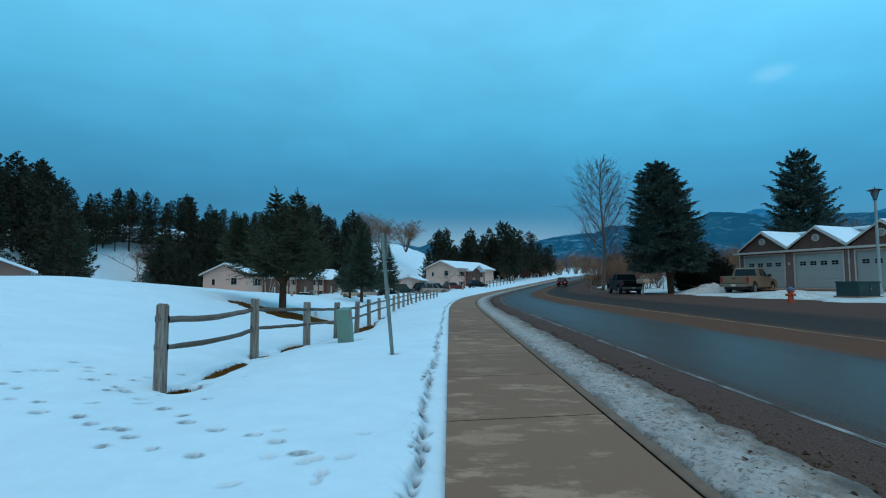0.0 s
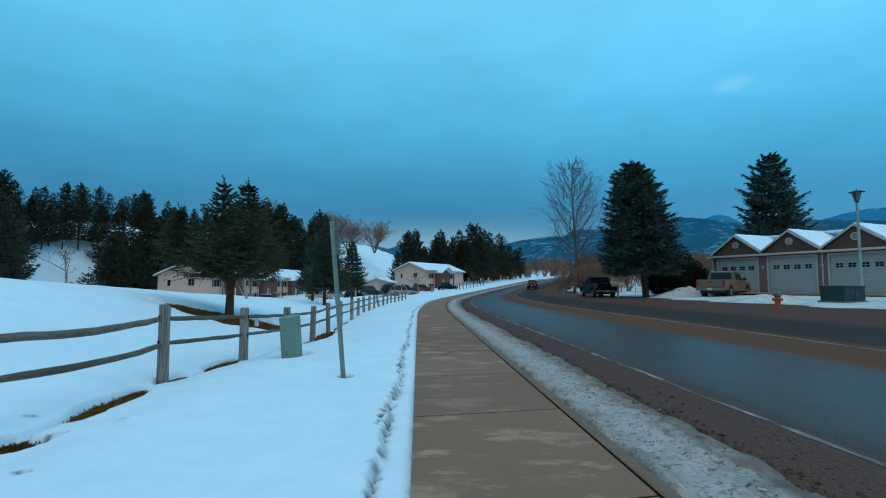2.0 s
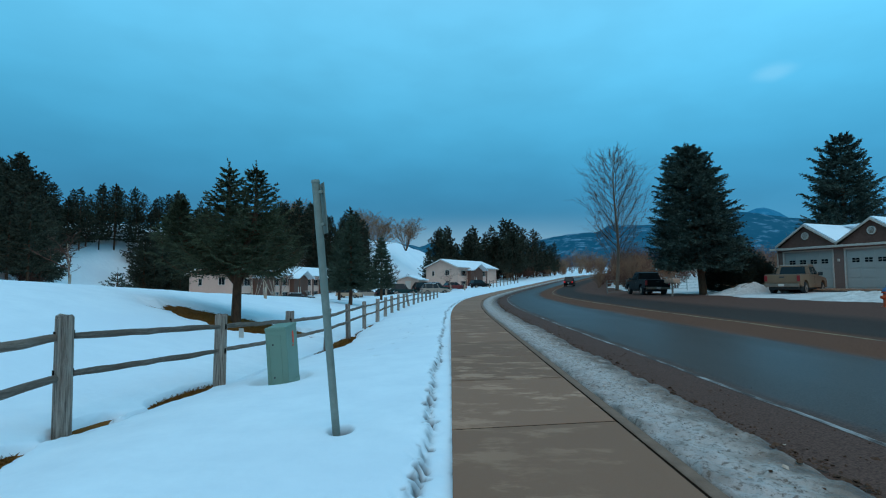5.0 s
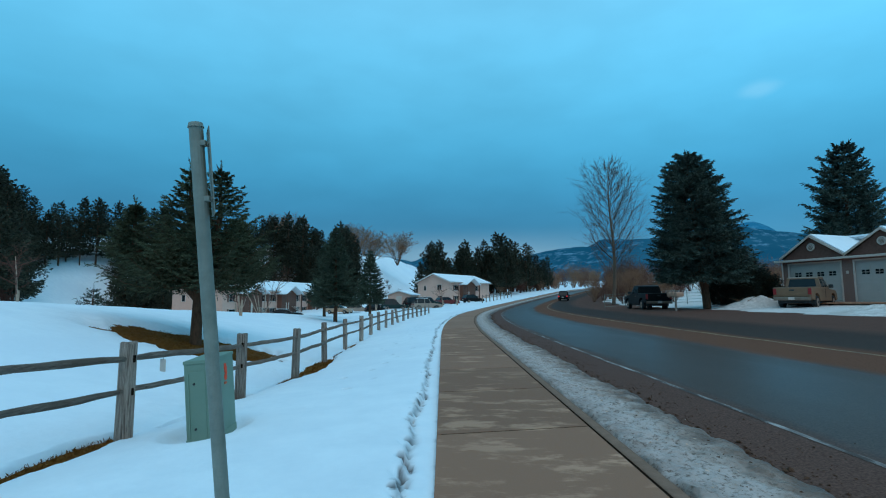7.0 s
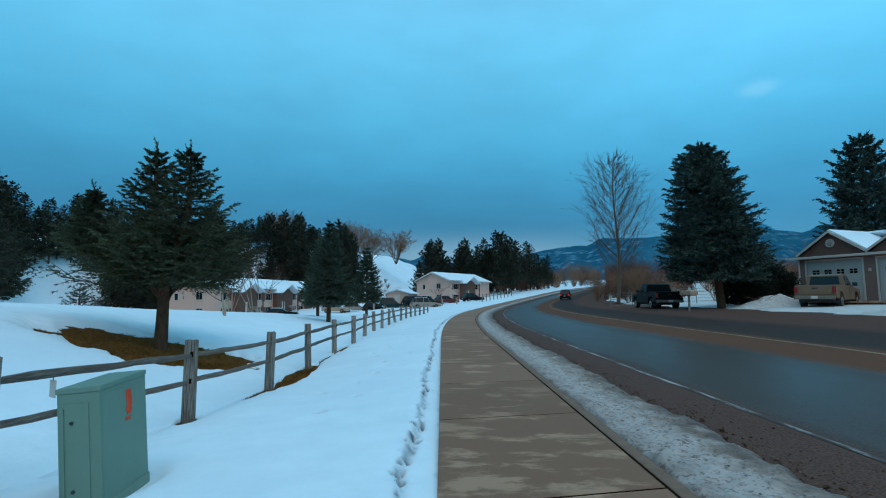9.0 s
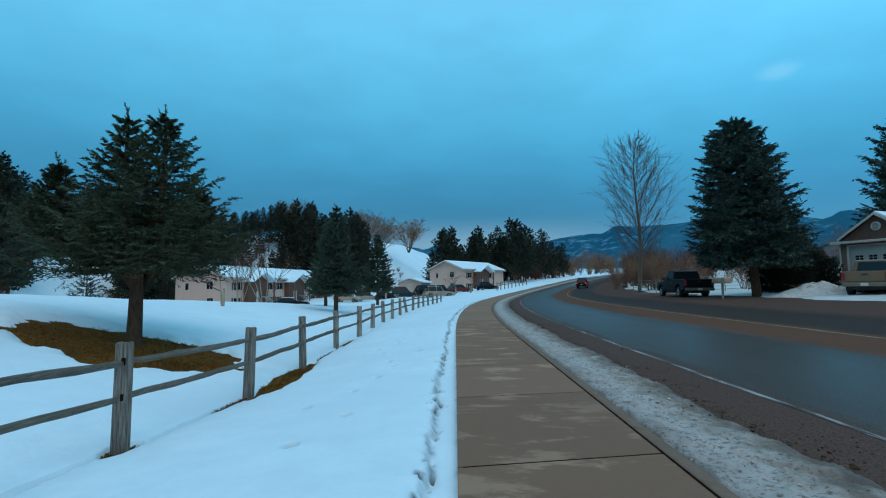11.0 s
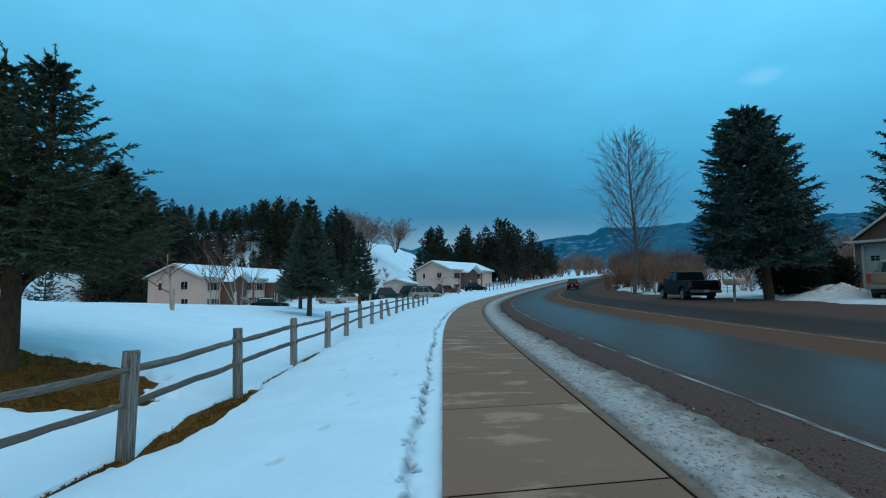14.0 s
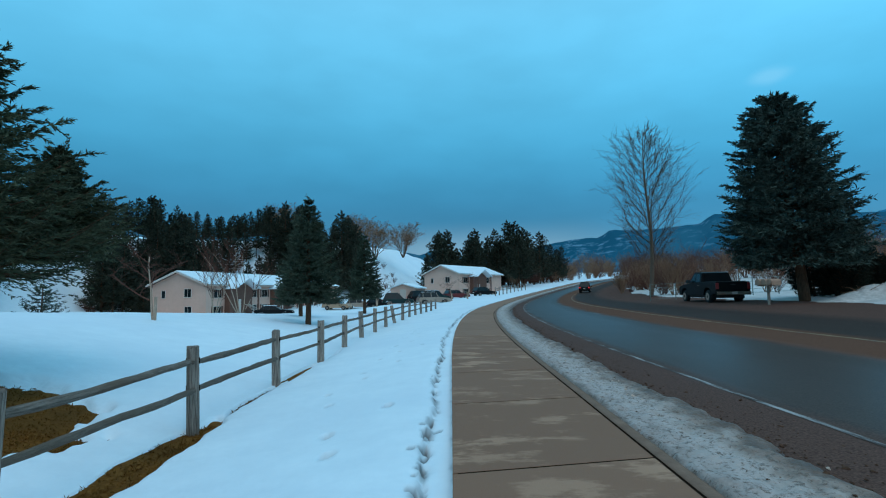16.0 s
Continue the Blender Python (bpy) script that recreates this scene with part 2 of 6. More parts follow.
CAR_TAN = material("tan_car_paint", (.155, .120, .088), (.19, .146, .108), 2, 0.45, spec=0.25, c3=(.135, .104, .078))
CAR_BLACK = material("black_car_paint", (.006, .005, .005), (.011, .009, .009), 2, 0.5, spec=0.14, warm=0.0)
CAR_GREEN = material("dark_green_car_paint", (.01, .022, .018), (.014, .028, .022), 2, 0.25, warm=0.0)
CAR_SILVER = material("silver_car_paint", (.30, .29, .28), (.34, .33, .32), 2, 0.35, metal=0.3)
CAR_RED = material("red_car_paint", (.10, .012, .012), (.13, .018, .016), 2, 0.3)
CAR_BEIGE = material("beige_car_paint", (.32, .27, .21), (.36, .31, .25), 2, 0.4)
RUBBER = material("rubber", (.012, .012, .012), (.022, .021, .02), 12, 0.85, bump=0.2, warm=0.0)
RIM = material("wheel_rim", (.25, .25, .25), (.33, .33, .33), 5, 0.4, metal=0.7)
CHROME = material("bumper_chrome", (.16, .15, .14), (.22, .21, .20), 3, 0.4, metal=0.6)
PLASTIC = material("black_plastic", (.02, .02, .02), (.03, .03, .03), 8, 0.6, warm=0.0)
TAIL = bpy.data.materials.new("tail_lamp_lit")
TAIL.use_nodes = True
TAIL.node_tree.nodes["Principled BSDF"].inputs["Base Color"].default_value = (.5, .01, .01, 1)
TAIL.node_tree.nodes["Principled BSDF"].inputs["Emission Color"].default_value = (1, .03, .03, 1)
TAIL.node_tree.nodes["Principled BSDF"].inputs["Emission Strength"].default_value = 0.9
TAIL_OFF = material("tail_lamp", (.20, .008, .010), (.26, .012, .012), 4, 0.3)
MAIL = material("mailbox_metal", (.30, .22, .18), (.40, .31, .26), 6, 0.6)


def attribute_ramp(m, attr, stops, noise_scale, noise_amount, coords="Object", along=.22):
    """A colour that depends on how far across the strip a point lies, with a ragged edge."""
    n, l = m.node_tree.nodes, m.node_tree.links
    at = n.new("ShaderNodeAttribute")
    at.attribute_name = attr
    co = n.new("ShaderNodeTexCoord")
    mp = n.new("ShaderNodeMapping")
    mp.inputs["Scale"].default_value = (1, along, 1)
    l.new(co.outputs[coords], mp.inputs[0])
    no = n.new("ShaderNodeTexNoise")
    no.inputs["Scale"].default_value, no.inputs["Detail"].default_value = noise_scale, 6
    l.new(mp.outputs[0], no.inputs["Vector"])
    ma = n.new("ShaderNodeMath")
    ma.operation = "MULTIPLY_ADD"
    ma.inputs[1].default_value, ma.inputs[2].default_value = noise_amount, -noise_amount / 2
    l.new(no.outputs[0], ma.inputs[0])
    ad = n.new("ShaderNodeMath")
    ad.operation = "ADD"
    l.new(at.outputs["Fac"], ad.inputs[0])
    l.new(ma.outputs[0], ad.inputs[1])
    rp = n.new("ShaderNodeValToRGB")
    e = rp.color_ramp.elements
    e[0].position, e[0].color = stops[0][0], (*stops[0][1], 1)
    e[1].position, e[1].color = stops[-1][0], (*stops[-1][1], 1)
    for p, c in stops[1:-1]:
        q = e.new(p)
        q.color = (*c, 1)
    l.new(ad.outputs[0], rp.inputs[0])
    return rp


# the road: "across" runs from 0 at the kerb to 1 at the far edge (12 m)
ROAD = bpy.data.materials.new("wet_asphalt")
ROAD.use_nodes = True
rn, rl = ROAD.node_tree.nodes, ROAD.node_tree.links
rb = rn["Principled BSDF"]
DIRT, TAR, SAND = (.122, .060, .045), (.088, .056, .045), (.158, .068, .043)
road_col = attribute_ramp(ROAD, "across", [(0, DIRT), (.085, DIRT), (.115, TAR), (.36, TAR), (.39, SAND), (.52, SAND), (.56, (.060, .039, .032)), (.74, (.060, .039, .032)), (.84, DIRT), (1, DIRT)], 1.6, .05)
road_wet = attribute_ramp(ROAD, "across", [(0, (.75,) * 3), (.085, (.7,) * 3), (.12, (.40,) * 3), (.19, (.38,) * 3), (.30, (.36,) * 3), (.36, (.42,) * 3), (.40, (.9,) * 3), (.52, (.85,) * 3), (.57, (.74,) * 3), (.8, (.8,) * 3), (.9, (.9,) * 3), (1, (.9,) * 3)], 1.1, .06)
r_co = rn.new("ShaderNodeTexCoord")
r_n = rn.new("ShaderNodeTexNoise")
r_n.inputs["Scale"].default_value, r_n.inputs["Detail"].default_value = 45, 4
rl.new(r_co.outputs["Object"], r_n.inputs["Vector"])
r_m = rn.new("ShaderNodeMapRange")
r_m.inputs["From Min"].default_value, r_m.inputs["From Max"].default_value = 0.3, 0.7
r_m.inputs["To Min"].default_value, r_m.inputs["To Max"].default_value = 0.6, 1.4
rl.new(r_n.outputs[0], r_m.inputs["Value"])
r_x = rn.new("ShaderNodeMixRGB")
r_x.blend_type, r_x.inputs[0].default_value = "MULTIPLY", 1.0
rl.new(road_col.outputs[0], r_x.inputs[1])
rl.new(r_m.outputs[0], r_x.inputs[2])
rl.new(r_x.outputs[0], rb.inputs["Base Color"])
rl.new(road_wet.outputs[0], rb.inputs["Roughness"])
road_gloss = attribute_ramp(ROAD, "across", [(0, (.02,) * 3), (.085, (.03,) * 3), (.12, (.05,) * 3), (.20, (.085,) * 3), (.30, (.085,) * 3), (.36, (.05,) * 3), (.40, (.02,) * 3), (.52, (.02,) * 3), (.57, (.03,) * 3), (.8, (.02,) * 3), (.9, (.02,) * 3), (1, (.02,) * 3)], 1.1, .06)
rl.new(road_gloss.outputs[0], rb.inputs["Specular IOR Level"])
r_b = rn.new("ShaderNodeBump")
r_b.inputs["Strength"].default_value, r_b.inputs["Distance"].default_value = 0.12, 0.008
rl.new(r_n.outputs[0], r_b.inputs["Height"])
rl.new(r_b.outputs[0], rb.inputs["Normal"])
WHITE_LINE = material("worn_white_line", (.085, .066, .060), (.44, .41, .40), 7, 0.8, stretch=(1, .16, 1), lo=.43, hi=.64, spec=.1, warm=.25)
YELLOW_LINE = material("worn_yellow_line", (.10, .06, .04), (.29, .19, .09), 7, 0.8, stretch=(1, .3, 1), warm=.3, lo=.38, hi=.6)


SNOW_VERGE = material("verge_snow", (.5, .5, .5), (.8, .8, .8), 3, 0.6, bump=1.0, bscale=18)
vn, vl = SNOW_VERGE.node_tree.nodes, SNOW_VERGE.node_tree.links
verge_col = attribute_ramp(SNOW_VERGE, "across", [(0, (.29, .19, .15)), (.14, (.43, .30, .255)), (.36, (.54, .39, .34)), (.52, (.45, .31, .255)), (.68, (.28, .165, .12)), (.82, (.15, .08, .055)), (1.0, (.105, .056, .043))], 5.0, .8, along=.6)
spots_n = vn.new("ShaderNodeTexNoise")
spots_n.inputs["Scale"].default_value, spots_n.inputs["Detail"].default_value = 17, 10
spots_n.inputs["Roughness"].default_value = 0.75
v_co = vn.new("ShaderNodeTexCoord")
vl.new(v_co.outputs["Object"], spots_n.inputs["Vector"])
v_mr = vn.new("ShaderNodeMapRange")
v_mr.inputs["From Min"].default_value, v_mr.inputs["From Max"].default_value = 0.51, 0.61
vl.new(spots_n.outputs[0], v_mr.inputs["Value"])
v_mx = vn.new("ShaderNodeMixRGB")
v_mx.inputs[2].default_value = (.16, .085, .055, 1)
vl.new(v_mr.outputs[0], v_mx.inputs[0])
vl.new(verge_col.outputs[0], v_mx.inputs[1])
vl.new(v_mx.outputs[0], vn["Principled BSDF"].inputs["Base Color"])


# ---------------------------------------------------------------- mesh helpers
def link(name, me, mat, parent=None, label="", smooth=False):
    if mat:
        me.materials.append(mat)
    if smooth:
        me.polygons.foreach_set("use_smooth", [True] * len(me.polygons))
    ob = new(name, me)
    if parent:
        ob.parent = parent
    if label:
        ob["label"] = label
    return ob


def part(name, bm, mat, parent=None, label="", smooth=False):
    """Links a bmesh as one mesh object under a thing or a part."""
    me = bpy.data.meshes.new(name)
    bm.to_mesh(me)
    bm.free()
    return link(name, me, mat, parent, label, smooth)


def arrays(name, v, f, mat, parent=None, label="", smooth=False):
    """Links arrays of corners and faces as one mesh object."""
    me = bpy.data.meshes.new(name)
    me.from_pydata(np.asarray(v, dtype=float).tolist(), [], [tuple(map(int, q)) for q in f])
    me.update()
    return link(name, me, mat, parent, label, smooth)


def thing(name, m, label, category, group="", kind=""):
    ob = new(name)
    ob.matrix_world = m
    ob.empty_display_size = 0.2
    return tagged(ob, label, category, group, kind)


def box(bm, c, s, bevel=0.0, turn=0.0, tilt=0.0):
    """A box about c of size s added to bm, its edges rounded, turned about z and x."""
    r = bmesh.ops.create_cube(bm, size=1.0, matrix=Matrix.Translation(c) @ Matrix.Rotation(turn, 4, "Z") @ Matrix.Rotation(tilt, 4, "X") @ Matrix.Diagonal((*s, 1)))
    if bevel:
        ed = {e for v in r["verts"] for e in v.link_edges}
        bmesh.ops.bevel(bm, geom=list(ed), offset=bevel, segments=2, affect="EDGES", profile=0.6)
    return bm


def bx(c, s, bevel=0.0, turn=0.0, tilt=0.0):
    return box(bmesh.new(), c, s, bevel, turn, tilt)


def prism(bm, outline, x0, x1, top=0.0, bevel=0.0):
    """An outline in (y, z) drawn out from x0 to x1; top: how much narrower each side is per metre above the lowest point."""
    z0 = min(p[1] for p in outline)
    a = [bm.verts.new((x0 + top * (z - z0), y, z)) for y, z in outline]
    b = [bm.verts.new((x1 - top * (z - z0), y, z)) for y, z in outline]
    n = len(a)
    fs = [bm.faces.new(a), bm.faces.new(b[::-1])]
    for i in range(n):
        fs.append(bm.faces.new((a[i], b[i], b[(i + 1) % n], a[(i + 1) % n])))
    bmesh.ops.recalc_face_normals(bm, faces=fs)
    if bevel:
        ed = {e for f in fs for e in f.edges}
        bmesh.ops.bevel(bm, geom=list(ed), offset=bevel, segments=2, affect="EDGES", profile=0.6)
    return bm


def cyl(bm, a, b, r0, r1=None, sides=12):
    """A round bar from a to b."""
    a, b = Vector(a), Vector(b)
    d = b - a
    m = Matrix.Translation((a + b) / 2) @ d.to_track_quat("Z", "Y").to_matrix().to_4x4()
    bmesh.ops.create_cone(bm, cap_ends=True, segments=sides, radius1=r0, radius2=r0 if r1 is None else r1, depth=d.length, matrix=m)
    return bm


def tube(pts, radii, sides=5):
    """Corners and faces of a tapering, bending bar."""
    pts, radii = np.asarray(pts, float), np.asarray(radii, float)
    d = np.gradient(pts, axis=0)
    d /= np.linalg.norm(d, axis=1)[:, None] + 1e-9
    ref = np.where(np.abs(d[:, 2:3]) > 0.9, [[1.0, 0, 0]], [[0, 0, 1.0]])
    u = np.cross(d, ref)
    u /= np.linalg.norm(u, axis=1)[:, None] + 1e-9
    w = np.cross(d, u)
    a = np.arange(sides) * 2 * math.pi / sides
    v = (pts[:, None] + radii[:, None, None] * (np.cos(a)[None, :, None] * u[:, None] + np.sin(a)[None, :, None] * w[:, None])).reshape(-1, 3)
    n, f = len(pts), []
    for i in range(n - 1):
        for k in range(sides):
            q = (k + 1) % sides
            f.append((i * sides + k, i * sides + q, (i + 1) * sides + q, (i + 1) * sides + k))
    f.append(tuple(range(sides))[::-1])
    f.append(tuple((n - 1) * sides + k for k in range(sides)))
    return v, f


class Pile:
    """Gathers corners and faces into one mesh."""

    def __init__(self):
        self.v, self.f, self.n = [], [], 0

    def add(self, v, f):
        self.v.append(np.asarray(v, float))
        self.f.extend([tuple(i + self.n for i in q) for q in f])
        self.n += len(v)

    def link(self, name, mat, parent=None, label="", smooth=False):
        return arrays(name, np.concatenate(self.v), self.f, mat, parent, label, smooth)


# ---------------------------------------------------------------- the lie of the land
def smooth(a, b, x):
    t = np.clip((np.asarray(x, float) - a) / (b - a), 0, 1)
    return t * t * (3 - 2 * t)


BEND, BEND_AT, BEND_END = 240.0, 26.0, 190.0


def edge_x(y):
    """The sidewalk's field-side edge: straight, then bending to the right."""
    y = np.asarray(y, float)
    q = np.clip(y - BEND_AT, 0, BEND_END - BEND_AT)
    return 0.06 + 0.0125 * y + q * q / (2 * BEND) + np.clip(y - BEND_END, 0, None) * (BEND_END - BEND_AT) / BEND


def slope_x(y):
    return 0.0125 + np.clip(np.asarray(y, float) - BEND_AT, 0, BEND_END - BEND_AT) / BEND


def lane(y, o):
    """The point o metres to the right of the sidewalk's field-side edge, about y metres along."""
    c = 1 / np.sqrt(1 + slope_x(y) ** 2)
    return edge_x(y) + o / c, np.asarray(y, float) + 0 * np.asarray(o, float)


def across(x, y):
    return (x - edge_x(y)) / np.sqrt(1 + slope_x(y) ** 2)


def climb(y):
    q = np.clip(np.asarray(y, float) - 62, 0, 88)
    return 0.00042 * q * q + np.clip(np.asarray(y, float) - 150, 0, 250) * 0.05


def wave(x, y, k, seed=0.0):
    return (np.sin(x * k + seed) * np.cos(y * k * 0.83 + seed * 1.7) + 0.5 * np.sin(x * k * 2.3 + y * k * 1.9 + seed * 3.1)) / 1.5


def road_z(o):
    return -0.10 + 0.05 * (np.asarray(o, float) - 2.6)


def land(x, y):
    """Height of the bare ground."""
    x, y = np.asarray(x, float), np.asarray(y, float)
    o = across(x, y)
    z = climb(y)
    dip = -0.36 * smooth(9, 20, y) * (1 - smooth(60, 90, y))
    ridge = np.clip(1.62 - 0.046 * np.clip(y - 18, 0, 60), -0.5, 2)
    left = -0.14 + dip * smooth(0, -3.4, o) + (ridge - dip) * smooth(-3.4, -14, o)
    left = left - (ridge + 1.3 * smooth(64, 84, y) + 0.4) * smooth(-15, -26, o) * (1 - 0.4 * smooth(105, 130, y))
    foot = -44 + 7 * smooth(46, 60, y) - 16 * smooth(45, 85, y) + 45 * smooth(95, 165, y) + 8 * smooth(165, 230, y)
    d = np.clip(foot - x, 0, None)
    hill = 13.5 * smooth(0, 21, d) + 9 * smooth(40, 160, d)
    left = left + hill
    right = np.where(o < 14.5, road_z(o), road_z(14.5) + 0.035 * np.clip(o - 14.5, 0, 10)) - 0.06
    right = right + 0.02 * np.clip(o - 60, 0, 400)
    mid = -0.16
    g = np.where(o < 0, left, np.where(o < 2.6, mid, right))
    return z + g


PATCHES = [(-7.2, 22.2, 2.55, 1.75, 0.2), (-5.6, 21.2, 1.7, .7, 0.7), (-3.52, 6.98, .40, .24, .2), (-3.66, 8.7, .26, .95, .05), (-3.30, 18.9, .12, .6, .0),
           (-3.15, 21.35, .46, 1.95, .03), (-3.20, 24.9, .15, 1.1, 0), (-3.62, 12.5, .26, 1.0, 0), (-3.40, 16.4, .20, .3, 0), (-3.25, 27.6, .2, 1.3, 0), (-6.6, 41.0, 1.8, .7, .2), (-3.70, 10.5, .2, .6, 0)]
PATCHES += [(float(np.interp(6.9 + 3.2 * (k + .5), (6.85, 13.3, 19.6, 29.2), (-3.72, -3.5, -3.26, -3.1))), 6.9 + 3.2 * (k + .5), .075, 1.3, .03) for k in (0, 1, 2, 3, 5, 6, 7)]
PATCHES = [(a, b, c * (.62 if abs(a + 3.5) < .45 else 1), d, e) for a, b, c, d, e in PATCHES]


GROOVE = -.35                                          # the broken step where the shovelled strip begins


def groove_at(x, y):
    return GROOVE + 0.05 * wave(x * 0.4, y, 1.3, 1.0) + 0.03 * wave(x, y, 6.3, 2.2)


def snow_depth(x, y):
    """Thickness of the snow; below nothing where it has melted away."""
    o = across(x, y)
    t = 0.16 + 0.012 * wave(x, y, 1.3) + 0.03 * wave(x, y, 0.35, 2.0)
    # the strip that the shovel threw beside the walk, with its broken edge
    step = groove_at(x, y)
    rough = 0.07 * wave(x, y, 8.0, 0.4) + 0.06 * wave(x, y, 16.0, 1.4)
    near = smooth(-0.16, -0.02, o - step) * (1 - smooth(0.02, 0.13, o - step))
    t = t - 0.075 * smooth(-0.03, 0.03, o - step) + np.clip(0.4 * rough * near - 0.02 * near, -0.14, 0.04)
    t = t + 0.010 * wave(x, y, 15.0, 2.0) * smooth(-0.5, -0.3, o) * (1 - smooth(-0.18, -0.10, o))
    t = t - 0.10 * np.exp(-((x + 3.50) / 0.55) ** 2) * smooth(5.6, 6.6, y) * (1 - smooth(30, 34, y))
    t = np.maximum(t, 0.02)
    melt = 0 * x
    for px, py, rx, ry, tw in PATCHES:
        a = x - px
        b = y - py
        u, v = a * math.cos(tw) + b * math.sin(tw), -a * math.sin(tw) + b * math.cos(tw)
        q = np.sqrt((u / rx) ** 2 + (v / ry) ** 2) + 0.16 * wave(x, y, 3.1, px) + 0.10 * wave(x, y, 7.7, py)
        melt = np.maximum(melt, 0.32 * (1 - smooth(0.75, 1.15, q)))
    t = t - melt
    lip = 0.01 + 0.034 * wave(x * 0.2, y, 3.1, 3.0) + 0.022 * wave(x * .3, y, 8.0, 1.0) + 0.012 * wave(x * .3, y, 19.0, 2.0)
    t = t - 0.03 * np.clip(o + 0.3, 0, 1) - 0.5 * smooth(-0.03, 0.07, o - lip)
    t = np.where(o > 0.25, -0.3, t)
    # bare gravel beside the far edge of the road, then snow again
    t = np.where(o > 14, -0.10 + 0.22 * smooth(15.9, 18.3, o + 0.9 * wave(x, y, .5, 1) + .5 * wave(x, y, 1.9, 3)), t)
    return t


PRINTS = [(-2.52, 13.1, 0.0, 0.40, .12), (-0.93, 9.85, 0.0, 0.10, .12)]
rnd = random.Random(5)
for k in range(15):                                   # two trails that lead off into the field
    PRINTS.append((-1.15 - .31 * k + rnd.uniform(-.1, .1), 4.05 + .262 * k + rnd.uniform(-.12, .12), rnd.uniform(.9, 1.7), rnd.uniform(.032, .046), .13))
for k in range(12):
    PRINTS.append((-2.0 - .34 * k + rnd.uniform(-.1, .1), 4.0 + .22 * k + rnd.uniform(-.12, .12), rnd.uniform(.9, 1.7), rnd.uniform(.028, .044), .13))
for k in range(26):
    PRINTS.append((-2.7 - rnd.random() * 4.2, 3.6 + rnd.random() * 4.4, rnd.uniform(.6, 2.2), rnd.uniform(.016, .04), .13))
for k in range(9):
    PRINTS.append((-.45 - rnd.random() * 1.1, 3.5 + rnd.random() * 1.3, rnd.uniform(-1.2, 1.2), rnd.uniform(.025, .045), .10))
for k in range(36):
    PRINTS.append((edge_x(16 + k * .9) - .9 - rnd.random() * 1.2, 16 + k * 0.9 + rnd.uniform(-.4, .4), rnd.uniform(-.4, .4), rnd.uniform(.045, .07), .10))
y_ = 1.5
while y_ < 48:                                         # the broken edge of the shovelled strip
    y_ += rnd.uniform(.012, .05) * (1 + y_ / 25)
    x_ = float(edge_x(y_))
    if rnd.random() > .62 + .5 * float(wave(0.0, y_, 2.4, 1.7)):
        continue
    PRINTS.append((x_ + GROOVE + .05 * float(wave(x_ * .4, y_, 1.3, 1.0)) + rnd.gauss(0, .035), y_, rnd.uniform(-1.5, 1.5), .010 + .026 * rnd.random() ** 1.8, rnd.uniform(.025, .065)))
SLUSH_SHADE = {}


def snow_top(x, y):
    x, y = np.asarray(x, float), np.asarray(y, float)
    t = snow_depth(x, y)
    if x.ndim == 2:
        o = across(x, y)
        # wet grey ice along the concrete
        slush_shade = .62 * smooth(-.11, -.02, o + .03 * wave(x * .3, y, 9, 1) + .02 * wave(x, y, 27, 2)) * (np.abs(o) < 1)
        # broken grey band along the groove: dirt, with its shade put into the colour
        slush_shade = np.maximum(slush_shade, np.clip(.38 + .30 * wave(x, y, 5.2, 4) + .34 * wave(x, y, 14, 1) + .25 * wave(x, y, 31, 6), 0, .75) * np.exp(-((o - groove_at(x, y) - .01) / .04) ** 2))
        for px, py, tw, r, deep in PRINTS:
            rows = np.nonzero(np.abs(y[:, 0] - py) < 5 * r)[0]
            if len(rows) == 0:
                continue
            sl = slice(rows[0], rows[-1] + 1)
            a, b = x[sl] - px, y[sl] - py
            u, v = a * math.cos(tw) + b * math.sin(tw), -a * math.sin(tw) + b * math.cos(tw)
            q = (u / r) ** 2 + (v / (1.6 * r)) ** 2
            t[sl] = np.maximum(t[sl] - deep * np.exp(-q ** 4) + 0.003 * np.exp(-(q - 2.2) ** 2), np.minimum(t[sl], 0.016))
            # hollows coloured dark to stand for the shade inside them
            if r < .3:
                slush_shade[sl] = np.maximum(slush_shade[sl], (.5 if deep == .10 else .96) * np.exp(-(q / (1.7 if deep == .13 else 1.1)) ** 4))
        SLUSH_SHADE["last"] = slush_shade
    return land(x, y) + t


def bare(x, y):
    """The earth under the snow, well below it where both are far away."""
    o = across(x, y)
    far = 0.9 * smooth(-16, -30, o) + 0.6 * smooth(58, 70, y) * (o < -5) + 0.9 * smooth(26, 50, o) + 1.5 * smooth(60, 300, np.abs(o))
    return land(x, y) - far


def sheet(name, us, ys, height, mat, smooth_=True):
    """A sheet over the land, its columns running along with the walk."""
    U, Y = np.meshgrid(us, ys)
    X = edge_x(Y) + U
    Z = height(X, Y)
    v = np.stack([X.ravel(), Y.ravel(), Z.ravel()], 1)
    n, m = len(us), len(ys)
    i = (np.arange(m - 1)[:, None] * n + np.arange(n - 1)[None]).ravel()
    f = np.stack([i, i + 1, i + n + 1, i + n], 1)
    return v, f


def cells(*spans):
    """Grid lines: (start, end, step) one after another."""
    out = []
    for a, b, st in spans:
        k = max(1, int(round((b - a) / st)))
        out.extend(np.linspace(a, b, k + 1)[:-1])
    return np.array(out + [spans[-1][1]])


